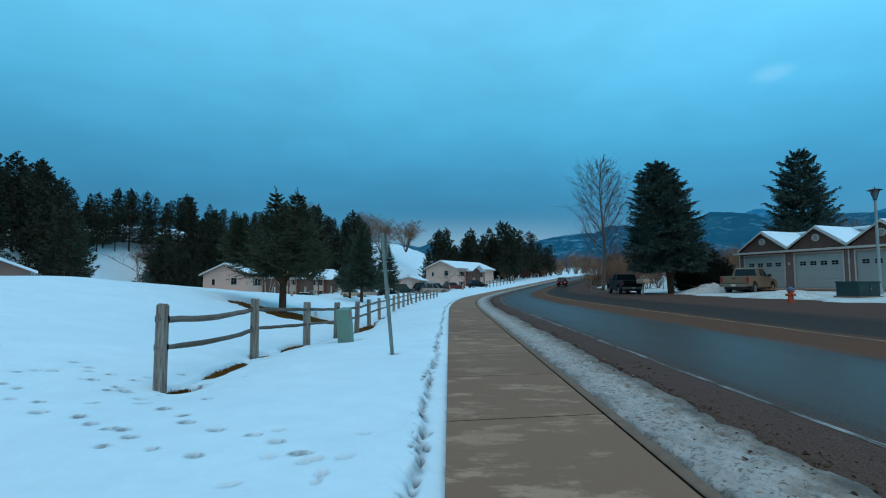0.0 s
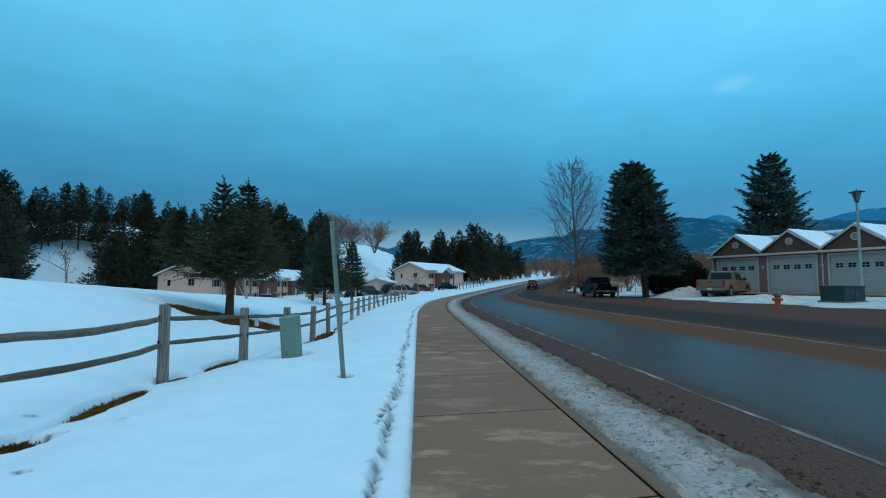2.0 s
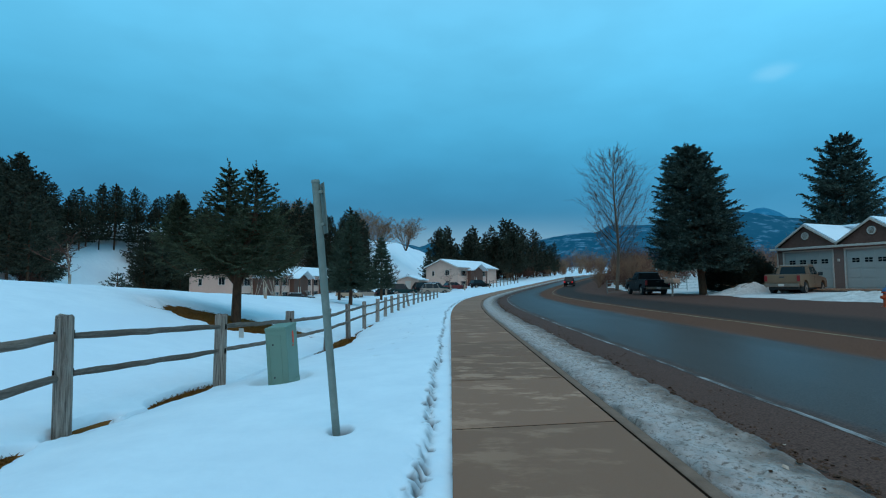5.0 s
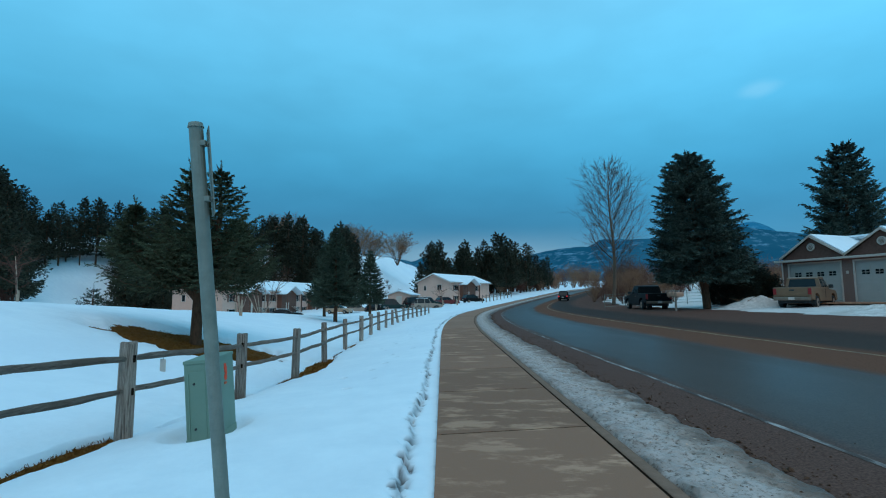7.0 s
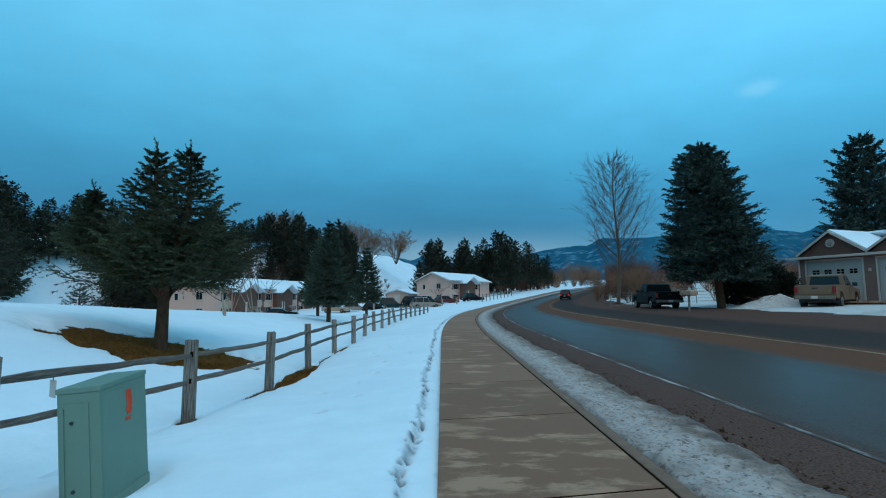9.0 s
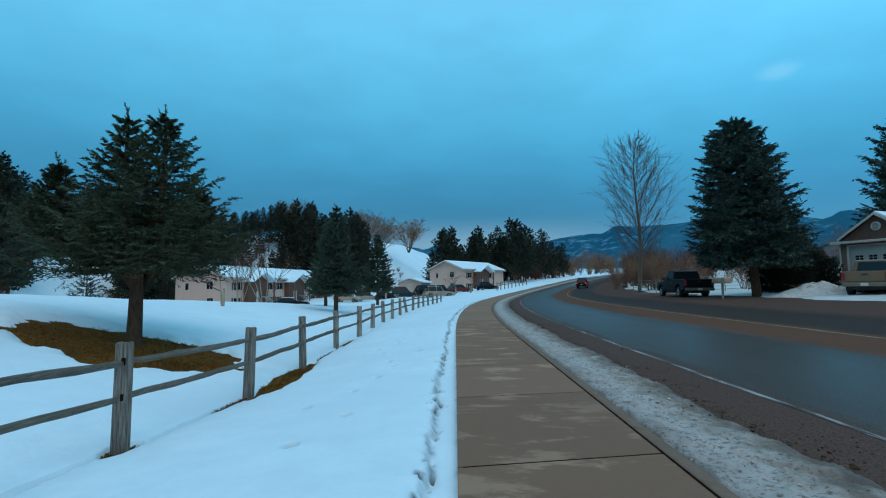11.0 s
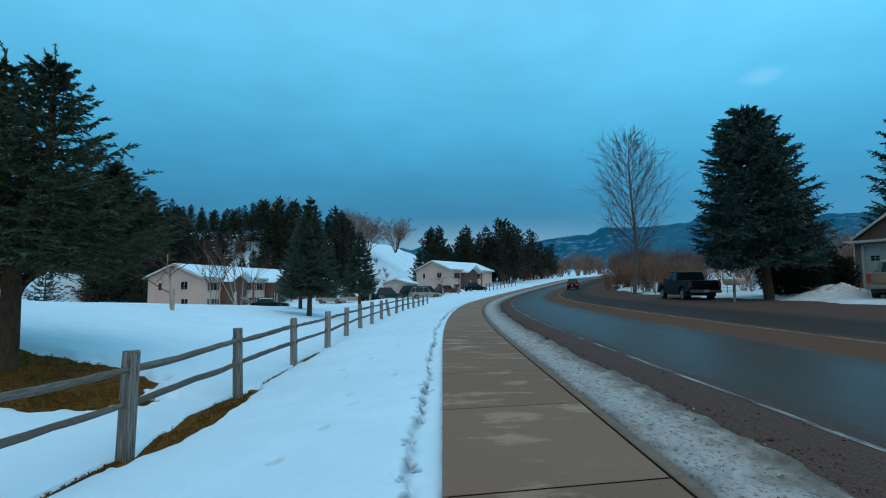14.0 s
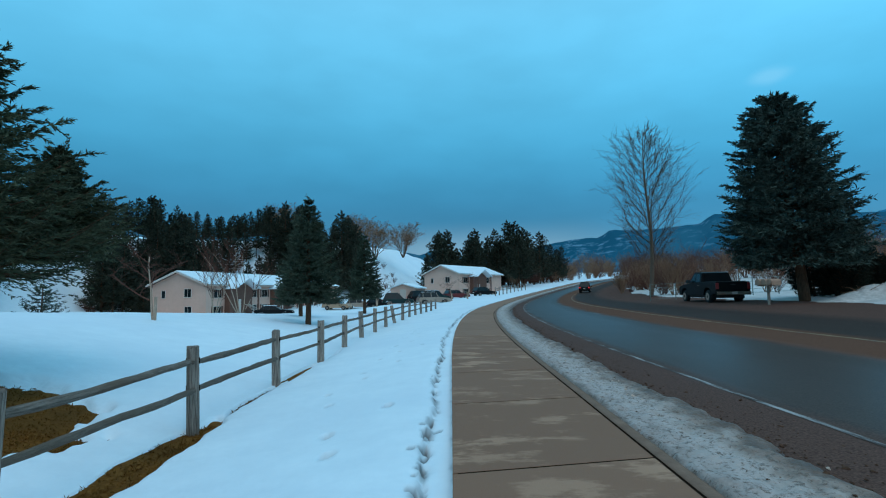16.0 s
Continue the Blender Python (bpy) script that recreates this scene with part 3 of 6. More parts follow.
def grid_object(name, v, f, mat, parent=None):
    me = bpy.data.meshes.new(name)
    me.vertices.add(len(v))
    me.vertices.foreach_set("co", v.ravel())
    me.loops.add(len(f) * 4)
    me.loops.foreach_set("vertex_index", f.ravel().astype(np.int32))
    me.polygons.add(len(f))
    me.polygons.foreach_set("loop_start", np.arange(len(f), dtype=np.int32) * 4)
    me.update(calc_edges=True)
    me.validate()
    return link(name, me, mat, parent, smooth=True)


# ground: one sheet of earth out to the horizon
gu = cells((-2500, -400, 300), (-400, -60, 12), (-60, -16, 2.0), (-16, 0, .4), (0, 16, .8), (16, 60, 2), (60, 400, 14), (400, 2500, 300))
gy = cells((-1500, -40, 200), (-40, 0, 3), (0, 45, .5), (45, 230, 3), (230, 700, 30), (700, 3500, 400))
v, f = sheet("ground", gu, gy, bare, EARTH)
ground = tagged(grid_object("ground", v, f, GRASS), "matted brown dead grass and earth under the snow", "ground", kind="structure")

su = cells((-2400, -400, 200), (-400, -60, 10), (-60, -20, 1.2), (-20, -8, .3), (-8, -6.5, .12), (-6.5, -5.2, .06), (-5.2, -1.1, .036), (-1.1, .30, .022))
sy = cells((-1400, -40, 170), (-40, -2, 2), (-2, 1.5, .3), (1.5, 11, .036), (11, 20, .05), (20, 34, .075), (34, 60, .25), (60, 230, 2), (230, 700, 25), (700, 3000, 300))
v, f = sheet("snow_cover", su, sy, snow_top, SNOW)
slush_shade_values = SLUSH_SHADE["last"].ravel().astype(np.float32)
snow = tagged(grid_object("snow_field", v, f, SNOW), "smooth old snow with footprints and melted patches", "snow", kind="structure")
at = snow.data.attributes.new("slush_shade", "FLOAT", "POINT")
at.data.foreach_set("value", slush_shade_values)
su = cells((14.2, 30, .35), (30, 60, 2), (60, 400, 14), (400, 2400, 200))
sy = cells((-1400, -40, 170), (-40, 0, 2), (0, 70, .35), (70, 230, 2.5), (230, 700, 25), (700, 3000, 300))
v, f = sheet("snow_cover", su, sy, snow_top, SNOW)
snow2 = tagged(grid_object("snow_yard", v, f, SNOW_YARD), "patchy old snow beside the far edge of the road", "snow", kind="structure")

# road
def shoulder_z(o):
    return np.where(np.asarray(o, float) < 14.5, road_z(o), road_z(14.5) + 0.035 * (np.asarray(o, float) - 14.5))


def crumble_z(x, y):
    return 0.006 * wave(x, y, 2.2) + 0.008 * wave(x, y, 0.6, 1.0)


ro = cells((2.3, 17.6, .25))
ry = cells((-60, 0, 2), (0, 60, .5), (60, 260, 2))
O, Y = np.meshgrid(ro, ry)
X, Y = lane(Y, O)
Z = climb(Y) + shoulder_z(O) + crumble_z(X, Y)
v = np.stack([X.ravel(), Y.ravel(), Z.ravel()], 1)
n, m = len(ro), len(ry)
i = (np.arange(m - 1)[:, None] * n + np.arange(n - 1)[None]).ravel()
road = tagged(grid_object("road", v, np.stack([i, i + 1, i + n + 1, i + n], 1), ROAD), "wet grey asphalt road with brown sanded turn lane", "road", kind="structure")
at = road.data.attributes.new("across", "FLOAT", "POINT")
at.data.foreach_set("value", ((O - 2.6) / 12.0).ravel().astype(np.float32))


def stripe(name, o, w, y0, y1, mat, label, dash=None, step=.5):
    p = Pile()
    y = y0
    while y < y1:
        q = min(y + (dash[0] if dash else step), y1)
        ys = np.linspace(y, q, max(2, int((q - y) / step) + 1))
        a, b = lane(ys, o - w / 2), lane(ys, o + w / 2)
        va = np.stack([a[0], ys, climb(ys) + road_z(o - w / 2) + crumble_z(a[0], ys) + 0.005], 1)
        vb = np.stack([b[0], ys, climb(ys) + road_z(o + w / 2) + crumble_z(b[0], ys) + 0.005], 1)
        k = len(ys)
        p.add(np.concatenate([va, vb]), [(j, k + j, k + j + 1, j + 1) for j in range(k - 1)])
        y = q + (dash[1] if dash else 0)
    return tagged(p.link(name, mat), label, "road marking", kind="structure")


stripe("white_edge_line", 3.72, .07, -30, 200, WHITE_LINE, "worn white edge line on the wet road")
stripe("yellow_line", 8.75, .10, -30, 200, YELLOW_LINE, "worn yellow line along the turn lane")

# kerb and the dirty snow that the plough left on it
ky = cells((-40, 0, 2), (0, 60, 1), (60, 240, 3))
prof = [(1.585, -.35), (1.585, -.006), (1.60, .004), (1.69, .004), (1.72, -.015), (1.75, -.14), (1.75, -.35)]
v = np.concatenate([np.stack([lane(ky, o)[0], ky, climb(ky) + z], 1) for o, z in prof])
n = len(ky)
f = np.array([(a * n + j, a * n + j + 1, (a + 1) * n + j + 1, (a + 1) * n + j) for a in range(len(prof) - 1) for j in range(n - 1)])
tagged(grid_object("curb", v, f, CURB), "worn concrete kerb along the sidewalk", "kerb", kind="structure")

bo = cells((1.62, 3.30, .03))
by = cells((-30, 1, 1), (1, 30, .045), (30, 60, .2), (60, 220, 1.5))
O, Y = np.meshgrid(bo, by)
X, Y = lane(Y, O)
outer = 2.90 + .10 * wave(X * .3, Y, .9, 2) + .08 * wave(X * .3, Y, 2.7, 1) + .06 * wave(X * .3, Y, 5.9, 4) + 0.04 * wave(X, Y, 13, 2)
inner = 1.665 + .025 * wave(X * .2, Y, 3.3, 1) + .015 * wave(X, Y, 9, 4)
body = smooth(-0.02, 0.10, O - inner) * (1 - smooth(-0.30, 0.02, O - outer))
lump = .016 * wave(X, Y, 5.2, 1) + .016 * wave(X, Y, 12, 3) + .018 * wave(X, Y, 23, 5)
pits = smooth(.45, .8, wave(X, Y, 6.1, 7) * wave(X, Y, 2.3, 3) + .35 * wave(X, Y, 15, 2))         # melted hollows in the crust
lump = lump - .075 * pits * smooth(2.0, 2.5, O)
Z = climb(Y) - 0.20 + body * (0.205 + lump + 0.02 * wave(X, Y, 1.1, 4)) + 0.05 * smooth(outer - .3, outer, O) * body
v = np.stack([X.ravel(), Y.ravel(), Z.ravel()], 1)
n, m = len(bo), len(by)
i = (np.arange(m - 1)[:, None] * n + np.arange(n - 1)[None]).ravel()
bank = tagged(grid_object("roadside_snow_bank", v, np.stack([i, i + 1, i + n + 1, i + n], 1), SNOW_VERGE), "dirty ploughed snow and ice along the kerb", "snow bank", kind="structure")
at = bank.data.attributes.new("across", "FLOAT", "POINT")
at.data.foreach_set("value", np.clip((O - 1.64) / (outer - 1.64), 0, 1.2).ravel().astype(np.float32))


def on_snow(x, y, sink=0.03):
    return float(max(snow_top(x, y), land(x, y))) - sink


# ---------------------------------------------------------------- split-rail fence
def fence(name, posts, label, lean=()):
    th = thing(name, Matrix.Translation((posts[0][0], posts[0][1], posts[0][2])), label, "fence")
    base = Vector(posts[0])
    r = random.Random(3)
    for k, (x, y, z) in enumerate(posts):
        h = float(np.interp(y, (6.8, 10.2, 13.2, 20, 60), (1.19, 1.16, 1.115, 1.13, 1.12))) + r.uniform(-.025, .025)
        bm = bmesh.new()
        bmesh.ops.create_cone(bm, cap_ends=True, segments=9, radius1=.098, radius2=.092, depth=h + .3, matrix=Matrix.Translation((0, 0, (h - .3) / 2)))
        for q in bm.verts:
            a = math.atan2(q.co.y, q.co.x)
            q.co.x *= 1.0 + .10 * math.sin(3 * a + k * 1.3)
            q.co.y *= .92 + .08 * math.cos(2 * a + k)
            q.co.z += .02 * math.sin(a * 2 + k) if q.co.z > 0.5 else 0
        ed = [e for e in bm.edges if all(q.co.z > .5 for q in e.verts)]
        bmesh.ops.bevel(bm, geom=ed, offset=.012, segments=2, affect="EDGES")
        ob = part("post", bm, WOOD_GREY, th)
        ob.matrix_local = Matrix.Translation(Vector((x, y, z)) - base) @ Euler((r.uniform(-.03, .03), r.uniform(-.03, .03) + (.2 if k in lean else 0), r.uniform(0, 3))).to_matrix().to_4x4()
        for hz in (h - .59, h - .215):
            # solid near-black block, its colour standing in for the shade inside the hole
            hole = part("mortise", bx((0, 0, hz + .02), (.045, .176, .085), .01), JOINT, ob)
            hole.matrix_local = Matrix.Rotation(-ob.matrix_local.to_euler().z, 4, "Z") @ Matrix.Translation((0, 0, 0))
    for k in range(len(posts) - 1):
        a, b = Vector(posts[k]) - base, Vector(posts[k + 1]) - base
        ha, hb = (float(np.interp(q[1], (6.8, 10.2, 13.2, 20, 60), (1.18, 1.15, 1.12, 1.13, 1.12))) for q in (posts[k], posts[k + 1]))
        for drop in (.575, .20):
            n = 13
            pts, rad = [], []
            side = Vector((b - a).cross(Vector((0, 0, 1)))).normalized()
            off, ph = r.uniform(-.015, .015), r.uniform(0, 6)
            for j in range(n):
                t = -0.03 + 1.06 * j / (n - 1)
                p = a.lerp(b, t) + Vector((0, 0, ha + (hb - ha) * t - drop - (.05 * math.sin(math.pi * t) if k == 0 else 0) + r.uniform(-.007, .007) - .006 * math.sin(math.pi * t) + .005 * math.sin(ph + 5 * t))) + side * (off + r.uniform(-.012, .012) + .02 * math.sin(ph * 2 + 4 * t))
                pts.append(p)
                taper = min(1, .55 + 4 * min(t + .03, 1.03 - t))
                rad.append(.037 * taper * r.uniform(.9, 1.1))
            v, f = tube(pts, rad, 7)
            v = v.reshape(n, 7, 3)
            c = np.array([tuple(p) for p in pts])[:, None]
            d = v - c
            d[..., 2] *= 1.12
            d *= (1 + .16 * np.sin(np.arange(7) * 2.1 + ph))[None, :, None]
            ob = arrays("rail", (c + d).reshape(-1, 3), f, RAIL_WOOD, th)
    return th


posts = []
FENCE = [(-3.76, 6.85), (-3.73, 10.15), (-3.49, 13.12), (-3.41, 16.42), (-3.30, 19.60), (-3.29, 22.78), (-3.25, 26.1), (-3.13, 29.25)]
FENCE += [(-3.15 + 0.0016 * (29.25 + 3.2 * k - 29.25) ** 2, 29.25 + 3.2 * k) for k in range(1, 13)]
for x, y in FENCE:
    posts.append((x, y, float(land(x, y)) + 0.05))
fence("rail_fence", posts, "weathered grey split-rail fence with two rails standing in snow", lean=(12,))
posts2 = []
for k in range(9):
    x, y = lane(100 + 3.0 * k, -4.0)
    posts2.append((float(x), float(y), float(land(x, y)) + .5))
fence("rail_fence", posts2, "weathered split-rail fence beside the sidewalk's far bend")

# ---------------------------------------------------------------- sign post and utility pedestal
sx, sy_ = -0.97, 9.85
sp = thing("sign_post", pose(sx, sy_, on_snow(sx, sy_, .05), 3.4, -4.8, 0), "galvanised steel sign post leaning in the snow", "sign post")
bm = cyl(bmesh.new(), (0, 0, -.3), (0, 0, 2.34), .036, .036, 16)
part("pole", bm, STEEL, sp, smooth=False)
part("cap", cyl(bmesh.new(), (0, 0, 2.34), (0, 0, 2.365), .042, .036, 16), STEEL, sp)
plate = bx((.050, 0.03, 2.10), (.006, .15, .47), .002, turn=.48)
part("sign_plate", plate, STEEL, sp, "thin metal sign plate seen edge on")
for z in (1.95, 2.25):
    part("bracket", bx((.02, 0, z), (.07, .05, .03), .006), STEEL, sp)
    part("bolt", cyl(bmesh.new(), (.045, 0, z), (.066, 0, z), .011, .011, 6), STEEL, sp)

ux, uy = -2.48, 13.16
ub = thing("utility_pedestal", pose(ux, uy, on_snow(ux, uy, .12), 0, -4.8, 2), "green metal utility pedestal with orange paint mark", "utility box")
W, D, H = .31, .64, .93
part("body", prism(bmesh.new(), [(-D / 2, -.2), (D / 2, -.2), (D / 2, H - .02), (-D / 2, H - .05)], -W / 2, W / 2, 0, .010), BOX_GREEN, ub)
part("lid", prism(bmesh.new(), [(-D / 2 - .008, H - .055), (D / 2 + .008, H - .025), (D / 2 + .008, H + .015), (-D / 2 - .008, H - .015)], -W / 2 - .007, W / 2 + .007, .03, .008), BOX_GREEN, ub)
part("front_panel", bx((-.03, -D / 2 - .002, .42), (W - .10, .012, .76), .004), BOX_GREEN, ub)
part("door_panel", bx((W / 2, 0, .47), (.010, D - .03, .76), .004), BOX_GREEN, ub)
part("skirt", prism(bmesh.new(), [(-D / 2 - .006, -.2), (D / 2 + .006, -.2), (D / 2 + .006, .085), (-D / 2 - .006, .055)], -W / 2 - .006, W / 2 + .006, 0, .006), BOX_GREEN, ub)
part("hinge", bx((-W / 2 + .045, -D / 2 - .012, .42), (.018, .014, .70), .004), BOX_GREEN, ub)
for z in (.66, .17):
    part("latch", cyl(bmesh.new(), (-.045, -D / 2, z), (-.045, -D / 2 - .02, z), .013, .013, 8), PLASTIC, ub)
r = random.Random(8)
bm = bmesh.new()
for k in range(9):
    box(bm, (W / 2 + .007, .05 + r.uniform(-.008, .008), .645 + k * .021), (.005, .068 + r.uniform(-.014, .016) - (.03 if k == 0 else 0), .026), 0)
part("paint_mark", bm, ORANGE, ub, "smeared orange spray paint mark")
part("label_plate", bx((W / 2 + .007, .03, .60), (.005, .07, .028), 0), HYDRANT_RED, ub)
tg = thing("paper_tag", Matrix.Translation((-3.50, 13.81, .60)), "small pale tag hanging from the fence rail", "tag")
part("tag_card", bx((.06, 0, -.05), (.004, .13, .16), .001, turn=1.0), TRIM, tg)
part("tag_string", cyl(bmesh.new(), (.06, 0, .02), (.06, 0, .09), .004, .004, 5), PLASTIC, tg)

# ---------------------------------------------------------------- trees
def needles(rng, base, axis, n, length, width, spread):
    """Thin blades fanned round twig axes: base and axis (k, 3)."""
    k = len(base)
    ax = axis / (np.linalg.norm(axis, axis=1)[:, None] + 1e-9)
    b = np.repeat(base, n, 0)
    a = np.repeat(ax, n, 0)
    ln = np.repeat(np.linalg.norm(axis, axis=1), n)
    t = rng.random(k * n)
    start = b + a * (t * ln)[:, None]
    d = a + rng.normal(0, spread, (k * n, 3))
    d /= np.linalg.norm(d, axis=1)[:, None]
    L = length * rng.uniform(.6, 1.3, k * n)
    s = np.cross(d, rng.normal(0, 1, (k * n, 3)))
    s /= np.linalg.norm(s, axis=1)[:, None] + 1e-9
    w = width * rng.uniform(.6, 1.3, k * n)
    tip = start + d * L[:, None]
    mid = start + d * (L * .45)[:, None]
    v = np.stack([start, mid + s * w[:, None], tip, mid - s * w[:, None]], 1).reshape(-1, 3)
    i = np.arange(k * n)[:, None] * 4
    return v, i + np.array([[0, 1, 2, 3]])


def conifer(seed, H, R, z0, whorls, per, steps, blades, nl, nw, droop=.25, shape=.8, bare=.12, trunk_r=.16, ragged=.2, lean=0.0, tops=1, bushy=0.0, upturn=.25, lite=False, spread=.42):
    """Trunk, limb and crown meshes of a conifer: whorls of limbs with side twigs that carry blades of needles."""
    rng = np.random.default_rng(seed)
    trunk, wood, base, axis = Pile(), Pile(), [], []
    leaders = [(0.0, 0.0, H, z0, 1.0)]
    if tops > 1:
        leaders = [(-.07 * H, 0.02 * H, H, z0, .82), (.12 * H, -.02 * H, H * .985, z0, .95), (-.40 * H, .06 * H, H * .80, z0 + .4, .55), (.06 * H, .40 * H, H * .74, z0 + .3, .62)]
    for lx, ly, h, zb, sc in leaders:
        zs = np.linspace(-.4, h, 12)
        bend = np.clip((zs - h * .35) / (h * .3), 0, 1)
        pts = np.stack([lx * bend + lean * zs + .02 * np.sin(zs), ly * bend, zs], 1)
        trunk.add(*tube(pts, trunk_r * np.clip(1 - zs / h, .0, 1.0) ** .8 + .012, 9))
        for w in range(whorls):
            q = (w + rng.uniform(-.3, .3)) / whorls
            z = zb + (h - zb) * min(max(q, 0), .985)
            cx, cy = np.interp(z, zs, pts[:, 0]), np.interp(z, zs, pts[:, 1])
            u = (z - zb) / (h - zb)
            Lb = R * sc * ((1 - u) ** shape * (1 - bushy * (1 - u) ** 6) + .05)
            n = max(3, int(per * (1 - .4 * u)))
            a0 = rng.uniform(0, 6.28)
            for k in range(n):
                an = a0 + k * 6.283 / n + rng.uniform(-.35, .35)
                L = Lb * rng.uniform(1 - ragged, 1 + ragged * .8)
                if rng.random() < bare * .5:
                    L *= .45
                t = np.linspace(0, 1, 4 if lite else 6)
                rise = (.30 * u + .1) * L
                zz = z + rise * t - droop * L * t ** 1.6 + upturn * L * t ** 4
                px, py = cx + np.cos(an) * L * t, cy + np.sin(an) * L * t
                P = np.stack([px, py, zz], 1)
                wood.add(*tube(P, (.008 + .011 * L) * (1 - .88 * t), 3 if lite else 4))
                m = max(3, int(steps * (.45 + .75 * L / R)))
                tt = np.linspace(bare + .08, 1.0, m)
                for e, s in enumerate(tt):
                    c = np.array([np.interp(s, t, px), np.interp(s, t, py), np.interp(s, t, zz)])
                    sd = 1 if e % 2 else -1
                    sp_ = an + sd * rng.uniform(.55, 1.15)
                    tl = L * (.42 * (1 - s) + .16) * rng.uniform(.7, 1.25)
                    dz = rng.uniform(-.35, .12)
                    if e == m - 1:
                        sp_, tl, dz = an, .16 * L + .05, .25
                    base.append(c)
                    axis.append((math.cos(sp_) * tl, math.sin(sp_) * tl, dz * tl))
                    base.append(c)
                    axis.append((math.cos(an) * tl * .55, math.sin(an) * tl * .55, rng.uniform(-.1, .25) * tl))
        for k in range(5):
            base.append(np.array([pts[-1, 0], pts[-1, 1], h - .1 * k]))
            axis.append((rng.uniform(-.12, .12), rng.uniform(-.12, .12), .22))
    v, f = needles(rng, np.array(base), np.array(axis, float), blades, nl, nw, spread)
    return trunk, wood, v, f


def tree_thing(name, made, leafmat, barkmat, label, category="tree"):
    th = thing(name, Matrix.Identity(4), label, category)
    made[0].link("trunk", barkmat, th, smooth=True)
    made[1].link("branchwork", barkmat, th)["kind"] = "stuff"
    grid_object("crown", made[2], made[3], leafmat, th).data.polygons.foreach_set("use_smooth", [False] * len(made[3]))
    return th


def put(th, x, y, z=None, turn=0.0, scale=1.0):
    th.matrix_world = Matrix.LocRotScale((x, y, on_snow(x, y, .05) if z is None else z), Euler((0, 0, turn)), (scale, scale, scale))
    return th


def again(th, x, y, turn, scale, z=None, label=""):
    c = copy_thing(th, Matrix.Identity(4))
    put(c, x, y, z, turn, scale)
    if label:
        c["label"] = label
    return c


near = tree_thing("spruce_tree", conifer(11, 5.45, 2.05, 1.7, 20, 8, 13, 30, .088, .0098, spread=.34, droop=.30, shape=1.1, trunk_r=.16, ragged=.32, tops=3, bushy=.0, upturn=.38), SPRUCE_N, BARK, "many-topped spruce with a bare trunk on thawed brown grass")
put(near, -7.1, 22.55, float(land(-7.1, 22.55)), 0)
blue = tree_thing("spruce_tree", conifer(12, 11.0, 3.05, 2.2, 36, 12, 13, 13, .24, .032, droop=.34, shape=.48, trunk_r=.27, ragged=.18, bushy=.12, lean=-.088, upturn=.2), SPRUCE_B, BARK, "tall dense dark blue-green spruce standing in roadside snow")
put(blue, 19.05, 42.5, None, 0)
tree2 = tree_thing("spruce_tree", conifer(13, 13.4, 3.0, 2.2, 32, 11, 12, 12, .28, .038, droop=.25, shape=.48, trunk_r=.28, ragged=.35, bushy=.1), SPRUCE_B, BARK, "tall ragged dark spruce behind the garages")
put(tree2, 34.7, 48.8, None, .4)
mid1 = tree_thing("spruce_tree", conifer(14, 6.3, 1.38, 1.3, 26, 11, 11, 15, .14, .017, droop=.32, shape=.85, trunk_r=.13, ragged=.22), SPRUCE_M, BARK, "young dark spruce with bare lower trunk in snow")
put(mid1, -6.48, 40.5, None, 0)
again(mid1, -6.5, 58, 1.1, 1.04, label="narrow young spruce standing alone in snow")
again(mid1, -8.4, 46, 2.3, .88)
small = tree_thing("small_spruce", conifer(15, 1.5, .85, .05, 9, 7, 7, 8, .10, .012, droop=.1, shape=.7, trunk_r=.04), SPRUCE_B, BARK, "low bushy young spruce in the snow", "shrub")
put(small, -37.0, 62.6, None, 0, 2.1)

pines = []
for k, (H, R, z0, sh) in enumerate([(11.5, 2.2, 2.2, .6), (13, 2.2, 3.6, .5), (10, 2.0, 1.0, .75), (14, 2.7, 2.0, .65), (12, 1.8, 2.8, .55)]):
    t_ = tree_thing("pine_tree", conifer(30 + k, H, R * 1.2, z0, 19, 7, 5, 10, .40, .066, droop=.18, shape=sh + .16, trunk_r=.17, ragged=.55, upturn=.3, lite=True), PINE_N, BARK, "tall dark pine with bare lower trunk on snowy slope")
    t_["group"] = "pines of the hillside wood"
    pines.append(t_)
PINE_H = (11.5, 13, 10, 14, 12)
# how high the wood's tops reach above the horizon, by bearing, from two places of the walk
TOPS = [(0.0, .5, (-39, -37, -36, -35, -33.5, -32, -29.5, -26.5, -24.4, -22.8, -14.5, -12.4, -10.3, -8.7, -5.3, -2.7, -.5, 3.6, 6.5, 8.7, 10.9, 13),
         (11.4, 10.4, 7.9, 8.6, 8.9, 9.4, 9.2, 9.8, 7.8, 8.0, 8.9, 7.2, 8.5, 7.0, 6.3, 4.6, 6.2, 7.2, 7.8, 6.2, 5.7, 3.4)),
        (0.1, 12.9, (-45, -38, -25.5, -23.9, -20.7, -17.6, -15, -12.5, -10.7, -9.2, -3.8, -3.1, -1.6, .6, 1.9, 3.9, 6.9, 8.9, 11.1, 13),
         (14.5, 12.5, 8.7, 8.0, 8.7, 9.8, 9.4, 7.5, 9.2, 6.6, 4.8, 4.9, 6.4, 7.0, 5.7, 7.7, 8.3, 6.9, 6.2, 5.0))]


def thin_place(x, y):
    """The lower slope where the wood opens and shows the snow."""
    if float(land(x, y)) > 6.2:
        return False
    a, b, c = (math.degrees(math.atan2(x, y - d)) for d in (0, 11, 16))
    return -36 < a < -30.5 or -37 < b < -34.5 or -41.5 < c < -34.5


